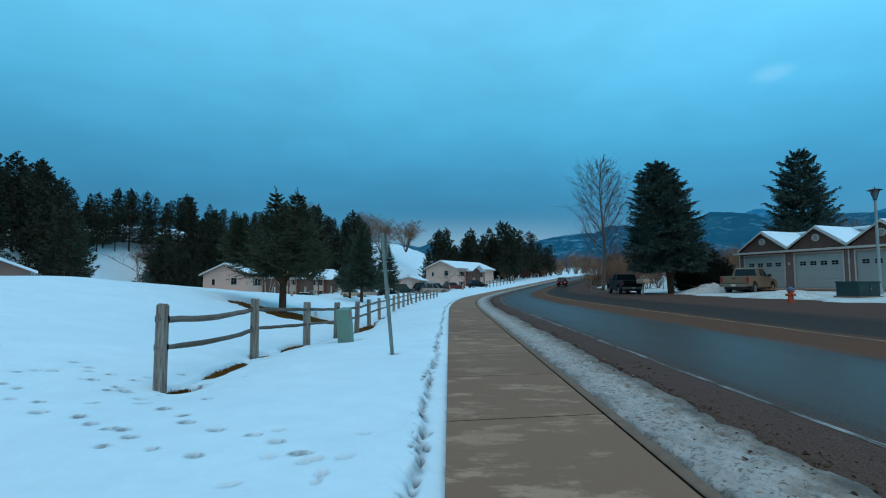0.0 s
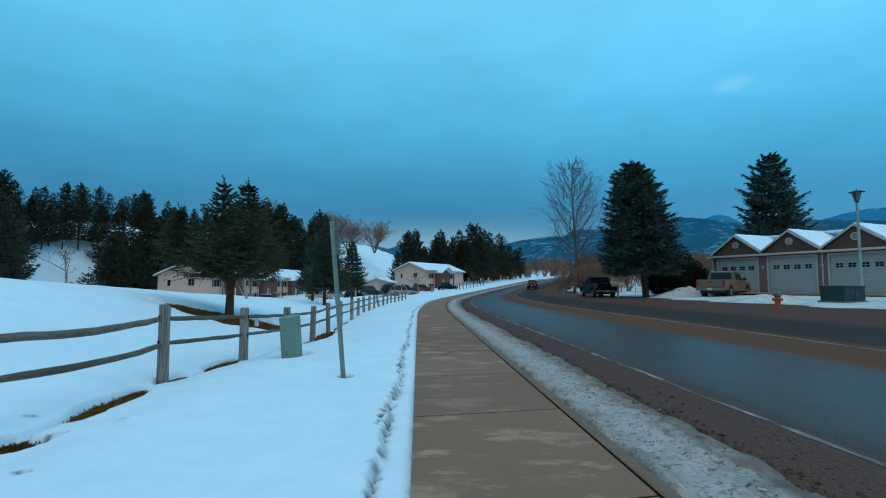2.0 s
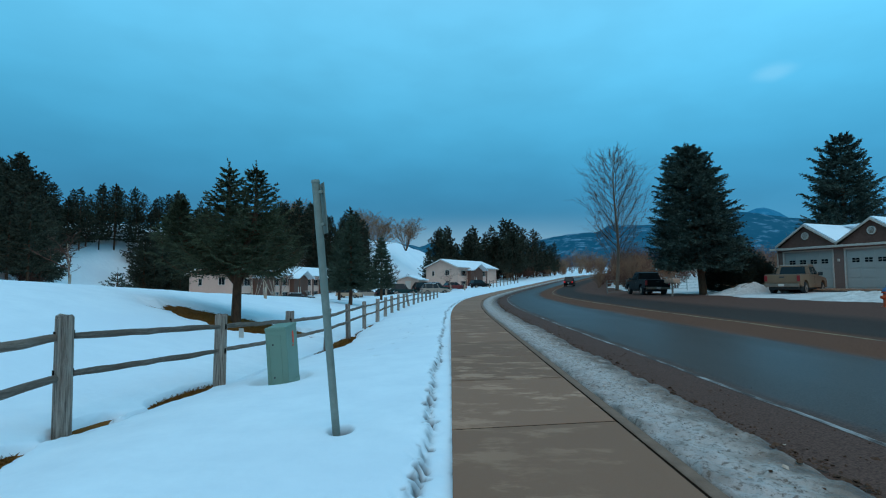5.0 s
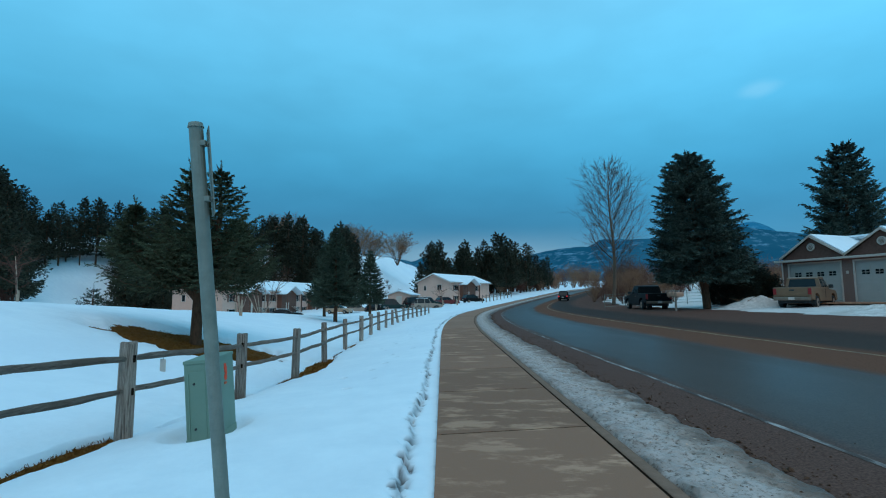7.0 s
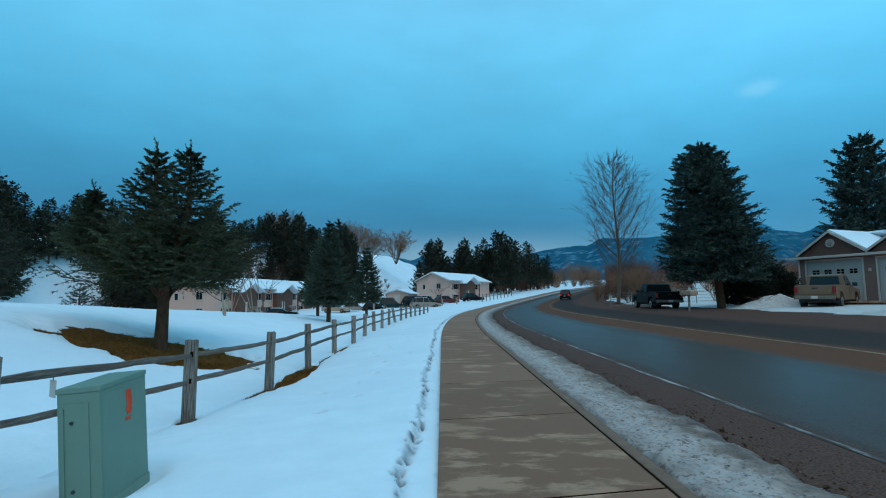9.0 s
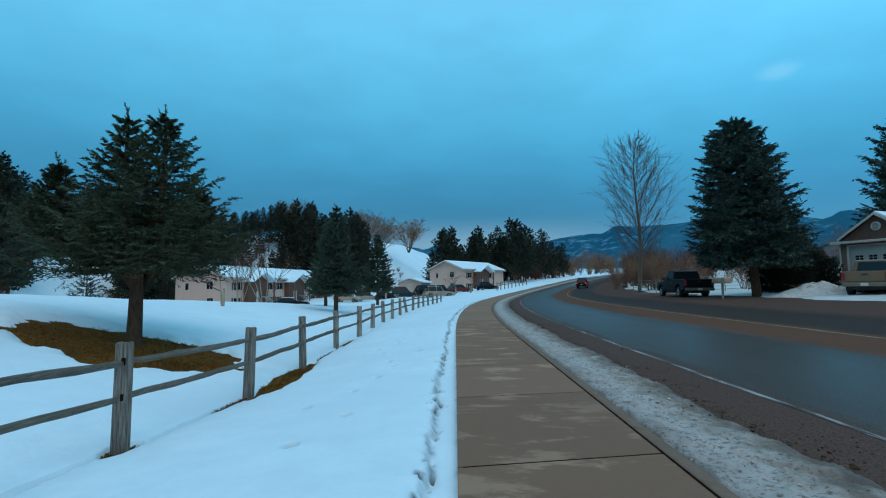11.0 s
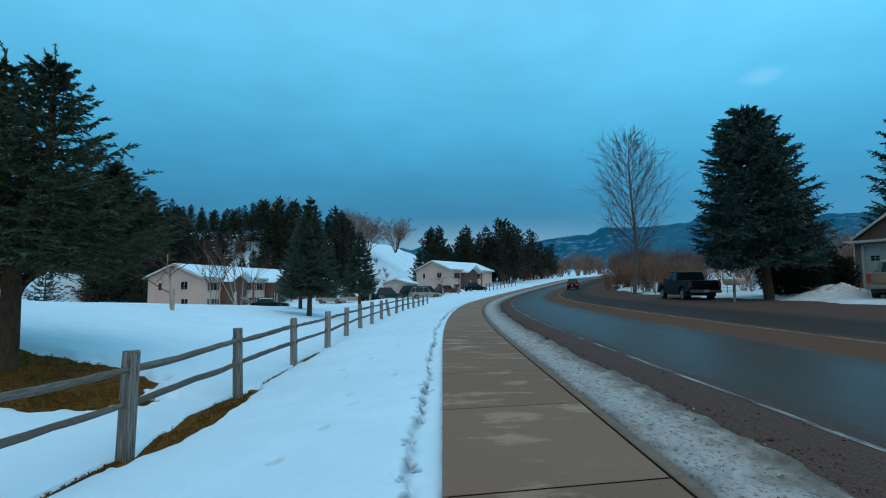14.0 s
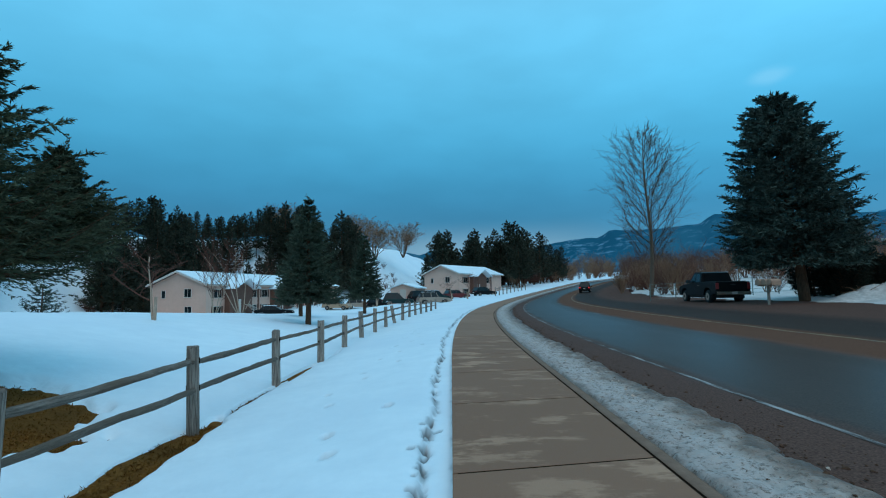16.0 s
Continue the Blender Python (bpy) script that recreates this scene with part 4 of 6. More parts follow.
def wood_scale(model, x, y, z, s):
    """The size of a pine that keeps its top within the wood's outline."""
    for ex, ey, bs, hs in TOPS:
        lim = float(np.interp(math.degrees(math.atan2(x - ex, y - ey)), bs, hs))
        top = 1.37 + math.tan(radians(lim)) * math.hypot(x - ex, y - ey)
        s = min(s, (top - z) / PINE_H[model])
    return s


r = random.Random(21)
spots = []
for k in range(4000):
    if len(spots) >= 250:
        break
    y = r.uniform(16, 165)
    foot = float(-44 + 7 * smooth(46, 60, y) - 16 * smooth(45, 85, y) + 45 * smooth(95, 165, y))
    x = foot + 4 - abs(r.gauss(0, 1)) * 18
    if y < 60 and x > -30:
        continue
    bearing = math.degrees(math.atan2(x, y - 7))
    if -46 < x and 34 < y < 56:                       # a house stands here
        continue
    if y > 34 and thin_place(x, y):
        continue
    if bearing > -8.5 and y > 95:                     # the open white hill
        continue
    if -44.5 < x < -26 and 80 < y < 128:              # the flats stand here
        continue
    if any((x - a) ** 2 + (y - b) ** 2 < 7 for a, b in spots):
        continue
    spots.append((x, y))
for k, (x, y) in enumerate(spots):
    z = float(land(x, y)) + .3
    s = wood_scale(k % 5, x, y, z, r.choice((.8, .95, 1.1, 1.3))) * (r.uniform(.93, 1.0) if r.random() < .3 else r.uniform(.62, .86))
    if k < len(pines):
        put(pines[k], x, y, z, r.uniform(0, 6), max(s, .4))
    elif s > .33:
        again(pines[k % 5], x, y, r.uniform(0, 6), s, z)
for k in range(54):
    y = r.uniform(138, 185)
    q = r.uniform(0, 1)
    x = -9 + q * 38 + (y - 138) * .25
    if float(across(x, y)) > -7:
        continue
    m_, z = r.choice((0, 2, 3)), float(land(x, y)) + .3
    s = wood_scale(m_, x, y, z, r.uniform(1.05, 1.6)) * (r.uniform(.93, 1.0) if r.random() < .35 else r.uniform(.6, .84))
    if s > .4:
        again(pines[m_], x, y, r.uniform(0, 6), s, z, "tall dark pine behind the far flats")
extra = 0
for k in range(900):
    if extra >= 55:
        break
    y = r.uniform(86, 158)
    foot = float(-53 + 45 * smooth(95, 165, y))
    x = foot + r.uniform(-16, 2)
    if math.degrees(math.atan2(x, y - 11)) > -9.5 or (-46 < x < -24 and 82 < y < 130) or any((x - a) ** 2 + (y - b) ** 2 < 5 for a, b in spots):
        continue
    if thin_place(x, y):
        continue
    spots.append((x, y))
    extra += 1
    m_, z = r.choice((0, 2, 3)), float(land(x, y)) + .2
    s = wood_scale(m_, x, y, z, r.uniform(.85, 1.25)) * (r.uniform(.93, 1.0) if r.random() < .3 else r.uniform(.62, .86))
    if s > .33:
        again(pines[m_], x, y, r.uniform(0, 6), s, z)
for x, y, s in [(-33, 133, 1.35), (-25, 140, 1.5), (-22, 143, 1.3), (-37, 134, 1.4)]:
    again(pines[3], x, y, r.uniform(0, 6), wood_scale(3, x, y, float(land(x, y)), s), float(land(x, y)) + .2)


# the wood behind the flats, and the tall pines nearer on the slope
for k in range(170):
    b_, d_ = radians(r.uniform(-27, -12)), r.uniform(116, 150)
    if k >= 120:
        b_, d_ = radians(r.uniform(-47, -37)), r.uniform(58, 76)
    x, y = d_ * math.sin(b_), 12.9 + d_ * math.cos(b_)
    if k >= 150:
        b_, d_ = radians(r.uniform(-43, -37)), r.uniform(74, 90)
        x, y = d_ * math.sin(b_), d_ * math.cos(b_)
    if (-46 < x < -22 and 82 < y < 130) or (-46 < x and 30 < y < 58) or thin_place(x, y) or any((x - a) ** 2 + (y - b) ** 2 < 6 for a, b in spots):
        continue
    spots.append((x, y))
    m_, z = r.choice((0, 1, 3, 4)), float(land(x, y)) + .2
    s = wood_scale(m_, x, y, z, 1.5) * (r.uniform(.93, 1.0) if r.random() < .4 else r.uniform(.65, .88))
    if s > .33:
        again(pines[m_], x, y, r.uniform(0, 6), s, z)

for k in range(22):                                    # low bushy pines close behind the flats
    q, w_ = 4 + 2.3 * k + r.uniform(-.8, .8), r.uniform(8, 15)
    x, y = -36.8 + q * .242 - w_ * .97, 86.2 + q * .97 + w_ * .242
    z = float(land(x, y)) - .3
    again(pines[2], x, y, r.uniform(0, 6), min(r.uniform(.62, .85), wood_scale(2, x, y, z, 1.0)), z, "low bushy dark pine behind the flats")


HILL_SHRUBS = []


def poplar_tree(seed, H, R, n1, n2, n3, r0):
    """A straight trunk with upswept limbs in an oval crown, each with fine twigs."""
    rng = np.random.default_rng(seed)
    trunk, twigs = Pile(), Pile()
    zs = np.linspace(-.3, H, 14)
    cx = .25 * np.sin(zs * .35)
    trunk.add(*tube(np.stack([cx, .2 * np.cos(zs * .3), zs], 1), r0 * np.clip(1 - zs / H, .02, 1) ** .8 + .01, 8))
    for k in range(n1):
        u = .16 + .80 * (k + rng.random()) / n1
        z = u * H
        base = np.array([np.interp(z, zs, cx), .2 * math.cos(z * .3), z])
        an = k * 2.4 + rng.uniform(-.4, .4)
        L = R * ((.55 + .45 * u / .3) if u < .3 else 1.12 * (1 - ((u - .30) / .72) ** 2) + .08) * rng.uniform(.75, 1.15)
        t = np.linspace(0, 1, 6)
        out = L * (t - .18 * t * t)
        up = L * (.62 * t + .52 * t * t)
        P = base + np.stack([np.cos(an) * out, np.sin(an) * out, up], 1) + rng.normal(0, .04 * L, (6, 3)) * t[:, None]
        twigs.add(*tube(P, (.012 + .007 * L) * (1 - .8 * t), 4))
        for j in range(n2):
            s_ = .15 + .85 * (j + rng.random()) / n2
            c = np.array([np.interp(s_, t, P[:, q]) for q in range(3)])
            d = np.array([math.cos(an), math.sin(an), 1.1]) + rng.normal(0, .55, 3)
            d /= np.linalg.norm(d)
            l2 = L * rng.uniform(.25, .5)
            Q = np.stack([c, c + d * l2 * .5 + rng.normal(0, .05, 3), c + d * l2 + [0, 0, .12 * l2]])
            twigs.add(*tube(Q, [.014, .010, .005], 3))
            for m in range(n3):
                e = Q[0] + (Q[2] - Q[0]) * rng.uniform(.25, 1)
                d3 = d + rng.normal(0, .5, 3)
                twigs.add(*tube(np.stack([e, e + d3 * l2 * .25, e + d3 * l2 * .5]), [.009, .006, .003], 3))
    return trunk, twigs


def bare_tree(seed, H, spread, depth, r0, stems=1, fork=.35, upright=.55, sides=5, per=3, start=.25, crowd=3):
    """Trunk and twigs of a leafless tree."""
    rng = np.random.default_rng(seed)
    trunk, twigs = Pile(), Pile()

    def grow(p, d, L, rad, level):
        n = 6 if level == 0 else (4 if level < 3 else 3)
        pts = [p]
        for j in range(n):
            d = d + rng.normal(0, .07 if level == 0 else .11, 3) + np.array([0, 0, .05 * upright])
            d = d / np.linalg.norm(d)
            pts.append(pts[-1] + d * L / n)
        pts = np.array(pts)
        (trunk if level == 0 else twigs).add(*tube(pts, rad * np.linspace(1, .45 if level else .3, n + 1), sides if level < 2 else 3))
        if level >= depth:
            return
        m = per + (crowd if level == 0 else 0)
        for q in range(m):
            s = start + (1 - start) * (q + rng.random()) / m if level == 0 else .2 + .8 * (q + rng.random()) / m
            i = min(s * n, n - .001)
            c = pts[int(i)] * (1 - i % 1) + pts[int(i) + 1] * (i % 1)
            an = rng.uniform(0, 6.28)
            side = np.array([math.cos(an), math.sin(an), 0])
            nd = d * (1 - fork) + side * fork * 1.5 + np.array([0, 0, upright * .4])
            grow(c, nd / np.linalg.norm(nd), L * (1.02 - .55 * s if level == 0 else .62) * rng.uniform(.6, 1.0) * spread, rad * (.55 - .25 * s if level == 0 else .5), level + 1)

    for k in range(stems):
        an = rng.uniform(0, 6.28)
        tilt = .05 if stems == 1 else rng.uniform(.1, .55)
        grow(np.array([.12 * math.cos(an) * (stems > 1), .12 * math.sin(an) * (stems > 1), -.2]), np.array([math.cos(an) * tilt, math.sin(an) * tilt, 1.0]), H * rng.uniform(.75, 1.0 if stems > 1 else .76), r0, 0)
    return trunk, twigs


def bare_thing(name, made, bark, twig, label, category="tree"):
    th = thing(name, Matrix.Identity(4), label, category)
    made[0].link("trunk", bark, th, smooth=True)
    made[1].link("twigwork", twig, th)["kind"] = "stuff"
    return th


poplar = bare_thing("bare_tree", poplar_tree(5, 17.9, 3.5, 72, 11, 6, .22), BARK_GREY, TWIG_BROWN, "tall leafless poplar with upswept fine branches")
put(poplar, 21.6, 68.5, None, 0)
for x, y, s in [(-17, 150, .35), (-14, 152, .3), (-22, 150, .4), (-11, 160, .35), (-25, 155, .3), (-16, 158, .25), (-20, 146, .2), (-13, 147, .22), (-18, 154, .2), (-24, 148, .3), (-12, 156, .25), (-28, 152, .35), (-21, 160, .3), (-15, 162, .35), (-19, 143, .3), (-17, 146, .35), (-15.5, 150, .4), (-23, 152, .35), (-14, 158, .4), (-19, 160, .4), (-17.5, 164, .45)]:
    HILL_SHRUBS.append((x, y, s))
sap = bare_thing("sapling", bare_tree(6, 3.3, .85, 4, .05, fork=.5, upright=.2, per=4, start=.35), BARK_PALE, TWIG_RED, "small leafless sapling with a white trunk guard")
part("trunk_guard", cyl(bmesh.new(), (0, 0, 0), (0.02, 0, .85), .055, .05, 10), BARK_PALE, sap, "white plastic trunk guard")
put(sap, -9.85, 33.3, None, 0)
again(sap, -16.5, 27.5, 2, .95)
again(sap, 1.2, 92, 1, 1.35, label="bare young tree beside the parking lot")
again(sap, 3.6, 94, 3, 1.4, label="bare young tree beside the parking lot")
again(sap, -9.0, 84, 3, 1.5, label="bare pale young tree beside the parked cars")
birch = bare_thing("bare_birch", bare_tree(7, 7.2, .75, 4, .055, stems=5, fork=.3, upright=.7, per=4, start=.3), BARK_PALE, TWIG_RED, "clump of leafless birches with pale stems and reddish twigs")
put(birch, -20.0, 66, None, 0)
again(birch, -23.5, 68, 2, .9)
round_ = bare_thing("bare_tree", bare_tree(8, 8.5, .86, 4, .13, stems=6, fork=.5, upright=.35, per=6, start=.2), BARK_GREY, TWIG_TAN, "rounded leafless tree on the snowy hilltop")
round_["group"] = "bare trees on the hill"
put(round_, -20.5, 168, float(land(-20.5, 168)) + .3, 0, 1.3)
again(round_, -13.0, 178, 2, 1.25, 13.0)
again(round_, -26.0, 175, 5, 1.2, float(land(-26, 175)))
again(round_, -42, 150, 4, 1.2, float(land(-42, 150)) + .3)
shrub = bare_thing("bare_shrub", bare_tree(9, 4.4, .8, 3, .035, stems=14, fork=.42, upright=.5, per=4, start=.15), TWIG_RED, TWIG_RED, "dense leafless reddish-brown shrub", "shrub")
shrub["group"] = "bare shrubs along the road"
shrub_tan = bare_thing("bare_shrub", bare_tree(10, 4.6, .8, 3, .035, stems=15, fork=.40, upright=.5, per=4, start=.15), TWIG_TAN, TWIG_TAN, "dense leafless tan willow shrub", "shrub")
shrub_tan["group"] = "bare shrubs along the road"
first = [True, True]
for k in range(46):
    y = r.uniform(60, 150)
    o = 15.5 + abs(r.gauss(0, 7)) + (5 if y < 66 else 0)
    x = float(lane(y, o)[0])
    w = 1 if (k % 3 == 0) else 0
    src = (shrub, shrub_tan)[w]
    s = r.uniform(.55, 1.15)
    if first[w]:
        put(src, x, y, None, 0, s)
        first[w] = False
    else:
        again(src, x, y, r.uniform(0, 6), s)
for k in range(26):
    x, y = r.uniform(38, 95), r.uniform(85, 150)
    again((shrub, shrub_tan)[k % 4 == 0], x, y, r.uniform(0, 6), r.uniform(1.2, 2.2), None, "bushy leafless brown tree across the fields")
for k in range(30):
    x, y = r.uniform(72, 128), r.uniform(72, 112)
    again((shrub, shrub_tan)[k % 5 == 0], x, y, r.uniform(0, 6), r.uniform(2.0, 3.0), None, "bushy leafless brown tree behind the garages")
for k in range(60):
    y = r.uniform(24, 128)
    foot = float(-44 + 7 * smooth(46, 60, y) - 16 * smooth(45, 85, y) + 45 * smooth(95, 165, y))
    x = foot + r.uniform(-6, 5)
    if -45 < x < -27 and 78 < y < 128 or math.degrees(math.atan2(x, y)) > -12 or -36 < math.degrees(math.atan2(x, y)) < -30.5 or -37 < math.degrees(math.atan2(x, y - 11)) < -34.5:
        continue
    again(shrub, x, y, r.uniform(0, 6), r.uniform(.4, .9), None, "leafless dark shrub at the edge of the wood")
for x, y, s in HILL_SHRUBS:
    again(shrub, x, y, r.uniform(0, 6), s, float(land(x, y)) + .1, 'small leafless shrub on the open snowy hill')
for k in range(16):
    y = r.uniform(128, 178)
    x = float(lane(y, -8 - abs(r.gauss(0, 9)))[0])
    again((shrub, shrub_tan)[k % 3 == 0], x, y, r.uniform(0, 6), r.uniform(.4, .9), None, 'leafless shrub under the far pines')
for k in range(44):
    y = r.uniform(150, 235)
    x = float(lane(y, r.uniform(-34, -7))[0])
    again((shrub, shrub_tan)[k % 3 == 0], x, y, r.uniform(0, 6), r.uniform(.7, 1.5), float(land(x, y)), 'leafless brown shrub beside the far road')
for k in range(60):
    y = r.uniform(180, 290)
    x = float(lane(y, r.uniform(-45, 60))[0])
    if abs(float(across(x, y)) - 7.5) < 8.5:
        continue
    again((shrub, shrub_tan)[k % 4 == 0], x, y, r.uniform(0, 6), r.uniform(1.2, 2.4), float(land(x, y)), 'leafless brown tree in the far valley wood')
hedge = tree_thing("juniper_bush", conifer(41, 3.4, 1.35, .05, 18, 11, 9, 13, .16, .016, droop=-.35, shape=.38, trunk_r=.06, ragged=.15, bushy=.3), JUNIPER_N, BARK, "dense dark rounded juniper bush in the snow", "shrub")
hedge["group"] = "juniper bushes by the driveway"
put(hedge, 22.3, 44.2, None, 0, 1.0)
for x, y, s in [(23.5, 45.0, .95), (21.8, 45.6, 1.0), (25.2, 46.5, .78), (24.7, 44.2, .62)]:
    again(hedge, x, y, r.uniform(0, 6), s)

# ---------------------------------------------------------------- buildings
def window(parent, x, y, z, w, h, face, mat=TRIM, split=2):
    """A window in a wall: a frame, a sill and its panes. face: turn about z of the wall's outward side from -y."""
    th = part("window", bx((0, 0, 0), (w + .14, .05, h + .14), .008), mat, parent)
    th.matrix_local = Matrix.Translation((x, y, z)) @ Matrix.Rotation(face, 4, "Z")
    for k in range(split):
        pw = w / split
        part("pane", bx((-w / 2 + pw * (k + .5), -.02, 0), (pw - .05, .02, h), 0), GLASS, th)
    part("sill", bx((0, -.04, -h / 2 - .06), (w + .2, .1, .05), .005), mat, th)
    return th


def slab(bm, a, b, c, d, t):
    """A roof slope over four corners, t thick."""
    lo = [bm.verts.new(p) for p in (a, b, c, d)]
    hi = [bm.verts.new(Vector(p) + Vector((0, 0, t))) for p in (a, b, c, d)]
    bm.faces.new(lo[::-1])
    bm.faces.new(hi)
    for i in range(4):
        j = (i + 1) % 4
        bm.faces.new((lo[i], lo[j], hi[j], hi[i]))
    return bm


def gable_body(bm, w, L, eave, apex, base=-1.0):
    return prism_y(bm, [(-w / 2, base), (w / 2, base), (w / 2, eave), (0, apex), (-w / 2, eave)], 0, L)


def prism_y(bm, outline, y0, y1):
    a = [bm.verts.new((x, y0, z)) for x, z in outline]
    b = [bm.verts.new((x, y1, z)) for x, z in outline]
    n = len(a)
    fs = [bm.faces.new(a), bm.faces.new(b[::-1])]
    for i in range(n):
        fs.append(bm.faces.new((a[i], b[i], b[(i + 1) % n], a[(i + 1) % n])))
    bmesh.ops.recalc_face_normals(bm, faces=fs)
    return bm


def flats(x, y, z, bearing, L, label, units):
    """Two-storey flats: the gable faces -y of the thing, the front with its entries faces +x."""
    th = thing("apartment_house", pose(x, y, z, 0, 0, -bearing), label, "house")
    w, eave, apex = 9.0, 3.9, 5.65
    part("wall", gable_body(bmesh.new(), w, L, eave, apex), STUCCO, th)
    for s in (-1, 1):
        bm = slab(bmesh.new(), (0, -.5, apex + .02), (0, L + .5, apex + .02), (s * (w / 2 + .5), L + .5, eave - .17), (s * (w / 2 + .5), -.5, eave - .17), .12)
        rf = part("roof", bm, ROOFING, th)
        part("roof_snow", slab(bmesh.new(), (0, -.42, apex + .15), (0, L + .42, apex + .15), (s * (w / 2 + .38), L + .42, eave + .0), (s * (w / 2 + .38), -.42, eave + .0), .13), ROOF_SNOW, rf, "snow lying on the roof")
        part("gutter", bx((s * (w / 2 + .54), L / 2, eave - .14), (.1, L + 1, .12), .02), TRIM, rf)
        part("bargeboard", slab(bmesh.new(), (0, -.55, apex - .06), (0, -.48, apex - .06), (s * (w / 2 + .5), -.48, eave - .24), (s * (w / 2 + .5), -.55, eave - .24), .2), TRIM, rf)
    window(th, 1.6, -.02, 2.75, 1.1, 1.1, 0)
    window(th, 1.7, -.02, .45, 1.1, .8, 0)
    window(th, -2.4, -.02, 2.6, .6, 1.0, 0, split=1)
    for k in range(units):
        yc = 6.5 + k * (L - 6) / units
        # brown entry with its own gable, posts and stair
        e = part("entry", prism(bmesh.new(), [(yc - 2.6, -1), (yc + 2.6, -1), (yc + 2.6, 3.3), (yc, 4.5), (yc - 2.6, 3.3)], w / 2, w / 2 + .9), BROWN_SIDING, th)
        part("entry_door", bx((w / 2 + .92, yc - .6, .75), (.05, .95, 2.05), .01), TRIM, e)
        part("entry_roof", prism(bmesh.new(), [(yc - 3.0, 3.25), (yc, 4.75), (yc + 3.0, 3.25), (yc + 3.0, 3.42), (yc, 4.93), (yc - 3.0, 3.42)], 1.0, w / 2 + 2.2), ROOF_SNOW, e, "snow-covered entry gable")
        for q in (-2.5, 2.5):
            part("entry_post", bx((w / 2 + 2.05, yc + q, 1.2), (.2, .2, 4.2), .02), BROWN_SIDING, e)
        bm = bmesh.new()
        for q in range(6):
            box(bm, (w / 2 + 1.2 + q * .28, yc + 1.2, .95 - q * .18), (.3, 1.2, .06), 0)
        part("stair", bm, TRIM, e)
        for q in (-4.2, 4.2):
            window(th, w / 2 + .02, yc + q, 2.6, 1.5, 1.1, math.pi / 2)
            window(th, w / 2 + .02, yc + q, .3, 1.5, 1.0, math.pi / 2)
            for zz, hh in ((2.6, 1.2), (.3, 1.1)):
                for e in (-1.02, 1.02):
                    part("shutter", bx((w / 2 + .03, yc + q + e, zz), (.05, .36, hh), .006), BROWN_SIDING, th)
    return th


flats(-36.8, 86.2, -0.85, 14, 40, "pale pink two-storey flats with brown entries and snowy roof", 3)
flats(-0.5, 121.5, 1.25, 36, 17, "pale pink flats with brown entry and snow on roof", 1)

sh_ = thing("shed", pose(-6.3, 94.5, float(land(-6.3, 94.5)) + .4, 0, 0, -18), "small pale shed with a snowy roof", "shed")
part("wall", gable_body(bmesh.new(), 4.2, 3.5, 2.0, 2.6, -.5), STUCCO, sh_)
for s in (-1, 1):
    part("roof", slab(bmesh.new(), (0, -.3, 2.63), (0, 3.8, 2.63), (s * 2.5, 3.8, 1.93), (s * 2.5, -.3, 1.93), .18), ROOF_SNOW, sh_, "snow-covered roof slope")
part("door", bx((0, -.02, .85), (1.0, .05, 1.9), .01), TRIM, sh_)

lh = thing("house", pose(-38.6, 41.2, 0.0, 0, 0, 40), "low house with a snow-covered roof behind the rise", "house")
part("wall", gable_body(bmesh.new(), 8, 9, 2.5, 4.2), TAUPE, lh)
for s in (-1, 1):
    part("roof", slab(bmesh.new(), (0, -.5, 4.24), (0, 9.5, 4.24), (s * 4.5, 9.5, 2.3), (s * 4.5, -.5, 2.3), .22), ROOF_SNOW, lh, "snow-covered roof slope")
window(lh, 1.5, -.02, 1.2, 1.2, 1.1, 0)

# garages: the facade runs along +x of the thing and faces -y
g_dir = Vector((.341, -.94, 0))
GZ = 1.0
ga = thing("garage_row", Matrix.LocRotScale((27.45, 43.4, GZ), Euler((0, 0, math.atan2(g_dir.y, g_dir.x))), None), "row of taupe garages with white doors and snowy gables", "garage")
BAY, NB, EAVE, DEEP = 4.46, 6, 3.0, 8.0
x0, x1 = -BAY / 2 - .1, (NB - .5) * BAY + .1
for k in range(NB + 1):
    a = x0 if k == 0 else (k - .5) * BAY - .36
    b = x1 if k == NB else (k - .5) * BAY + .36
    if k == 0:
        b = -BAY / 2 + .36
    part("pier_wall", bx(((a + b) / 2, .1, EAVE / 2 - .25), (b - a, .2, EAVE + .5)), TAUPE, ga)
part("side_wall", bx((x0 + .1, DEEP / 2 + .2, EAVE / 2 - .25), (.2, DEEP, EAVE + .5)), TAUPE, ga)
part("side_wall", bx((x1 - .1, DEEP / 2 + .2, EAVE / 2 - .25), (.2, DEEP, EAVE + .5)), TAUPE, ga)
part("back_wall", bx(((x0 + x1) / 2, DEEP + .3, EAVE / 2 - .25), (x1 - x0, .2, EAVE + .5)), TAUPE, ga)
part("header", bx(((x0 + x1) / 2, .1, EAVE - .06), (x1 - x0 - .02, .21, .2)), TAUPE, ga)
part("fascia", bx(((x0 + x1) / 2, -.18, EAVE + .06), (x1 - x0 + .8, .34, .16), .02), TRIM, ga)
board_mesh = {}
for k in range(15):
    z = .12 + k * .185
    for q in range(4):
        a = x0 if q == 0 else (q - .5) * BAY - .365
        b = -BAY / 2 + .365 if q == 0 else (q - .5) * BAY + .365
        key = round(b - a, 3)
        if key not in board_mesh:
            bm = bx((0, 0, 0), (b - a, .02, .165), 0, 0, -.06)
            board_mesh[key] = bpy.data.meshes.new("siding_board")
            bm.to_mesh(board_mesh[key])
            bm.free()
            board_mesh[key].materials.append(TAUPE)
        ob = new("siding_board", board_mesh[key])
        ob.parent = ga
        ob.matrix_local = Matrix.Translation(((a + b) / 2, -.008, z))
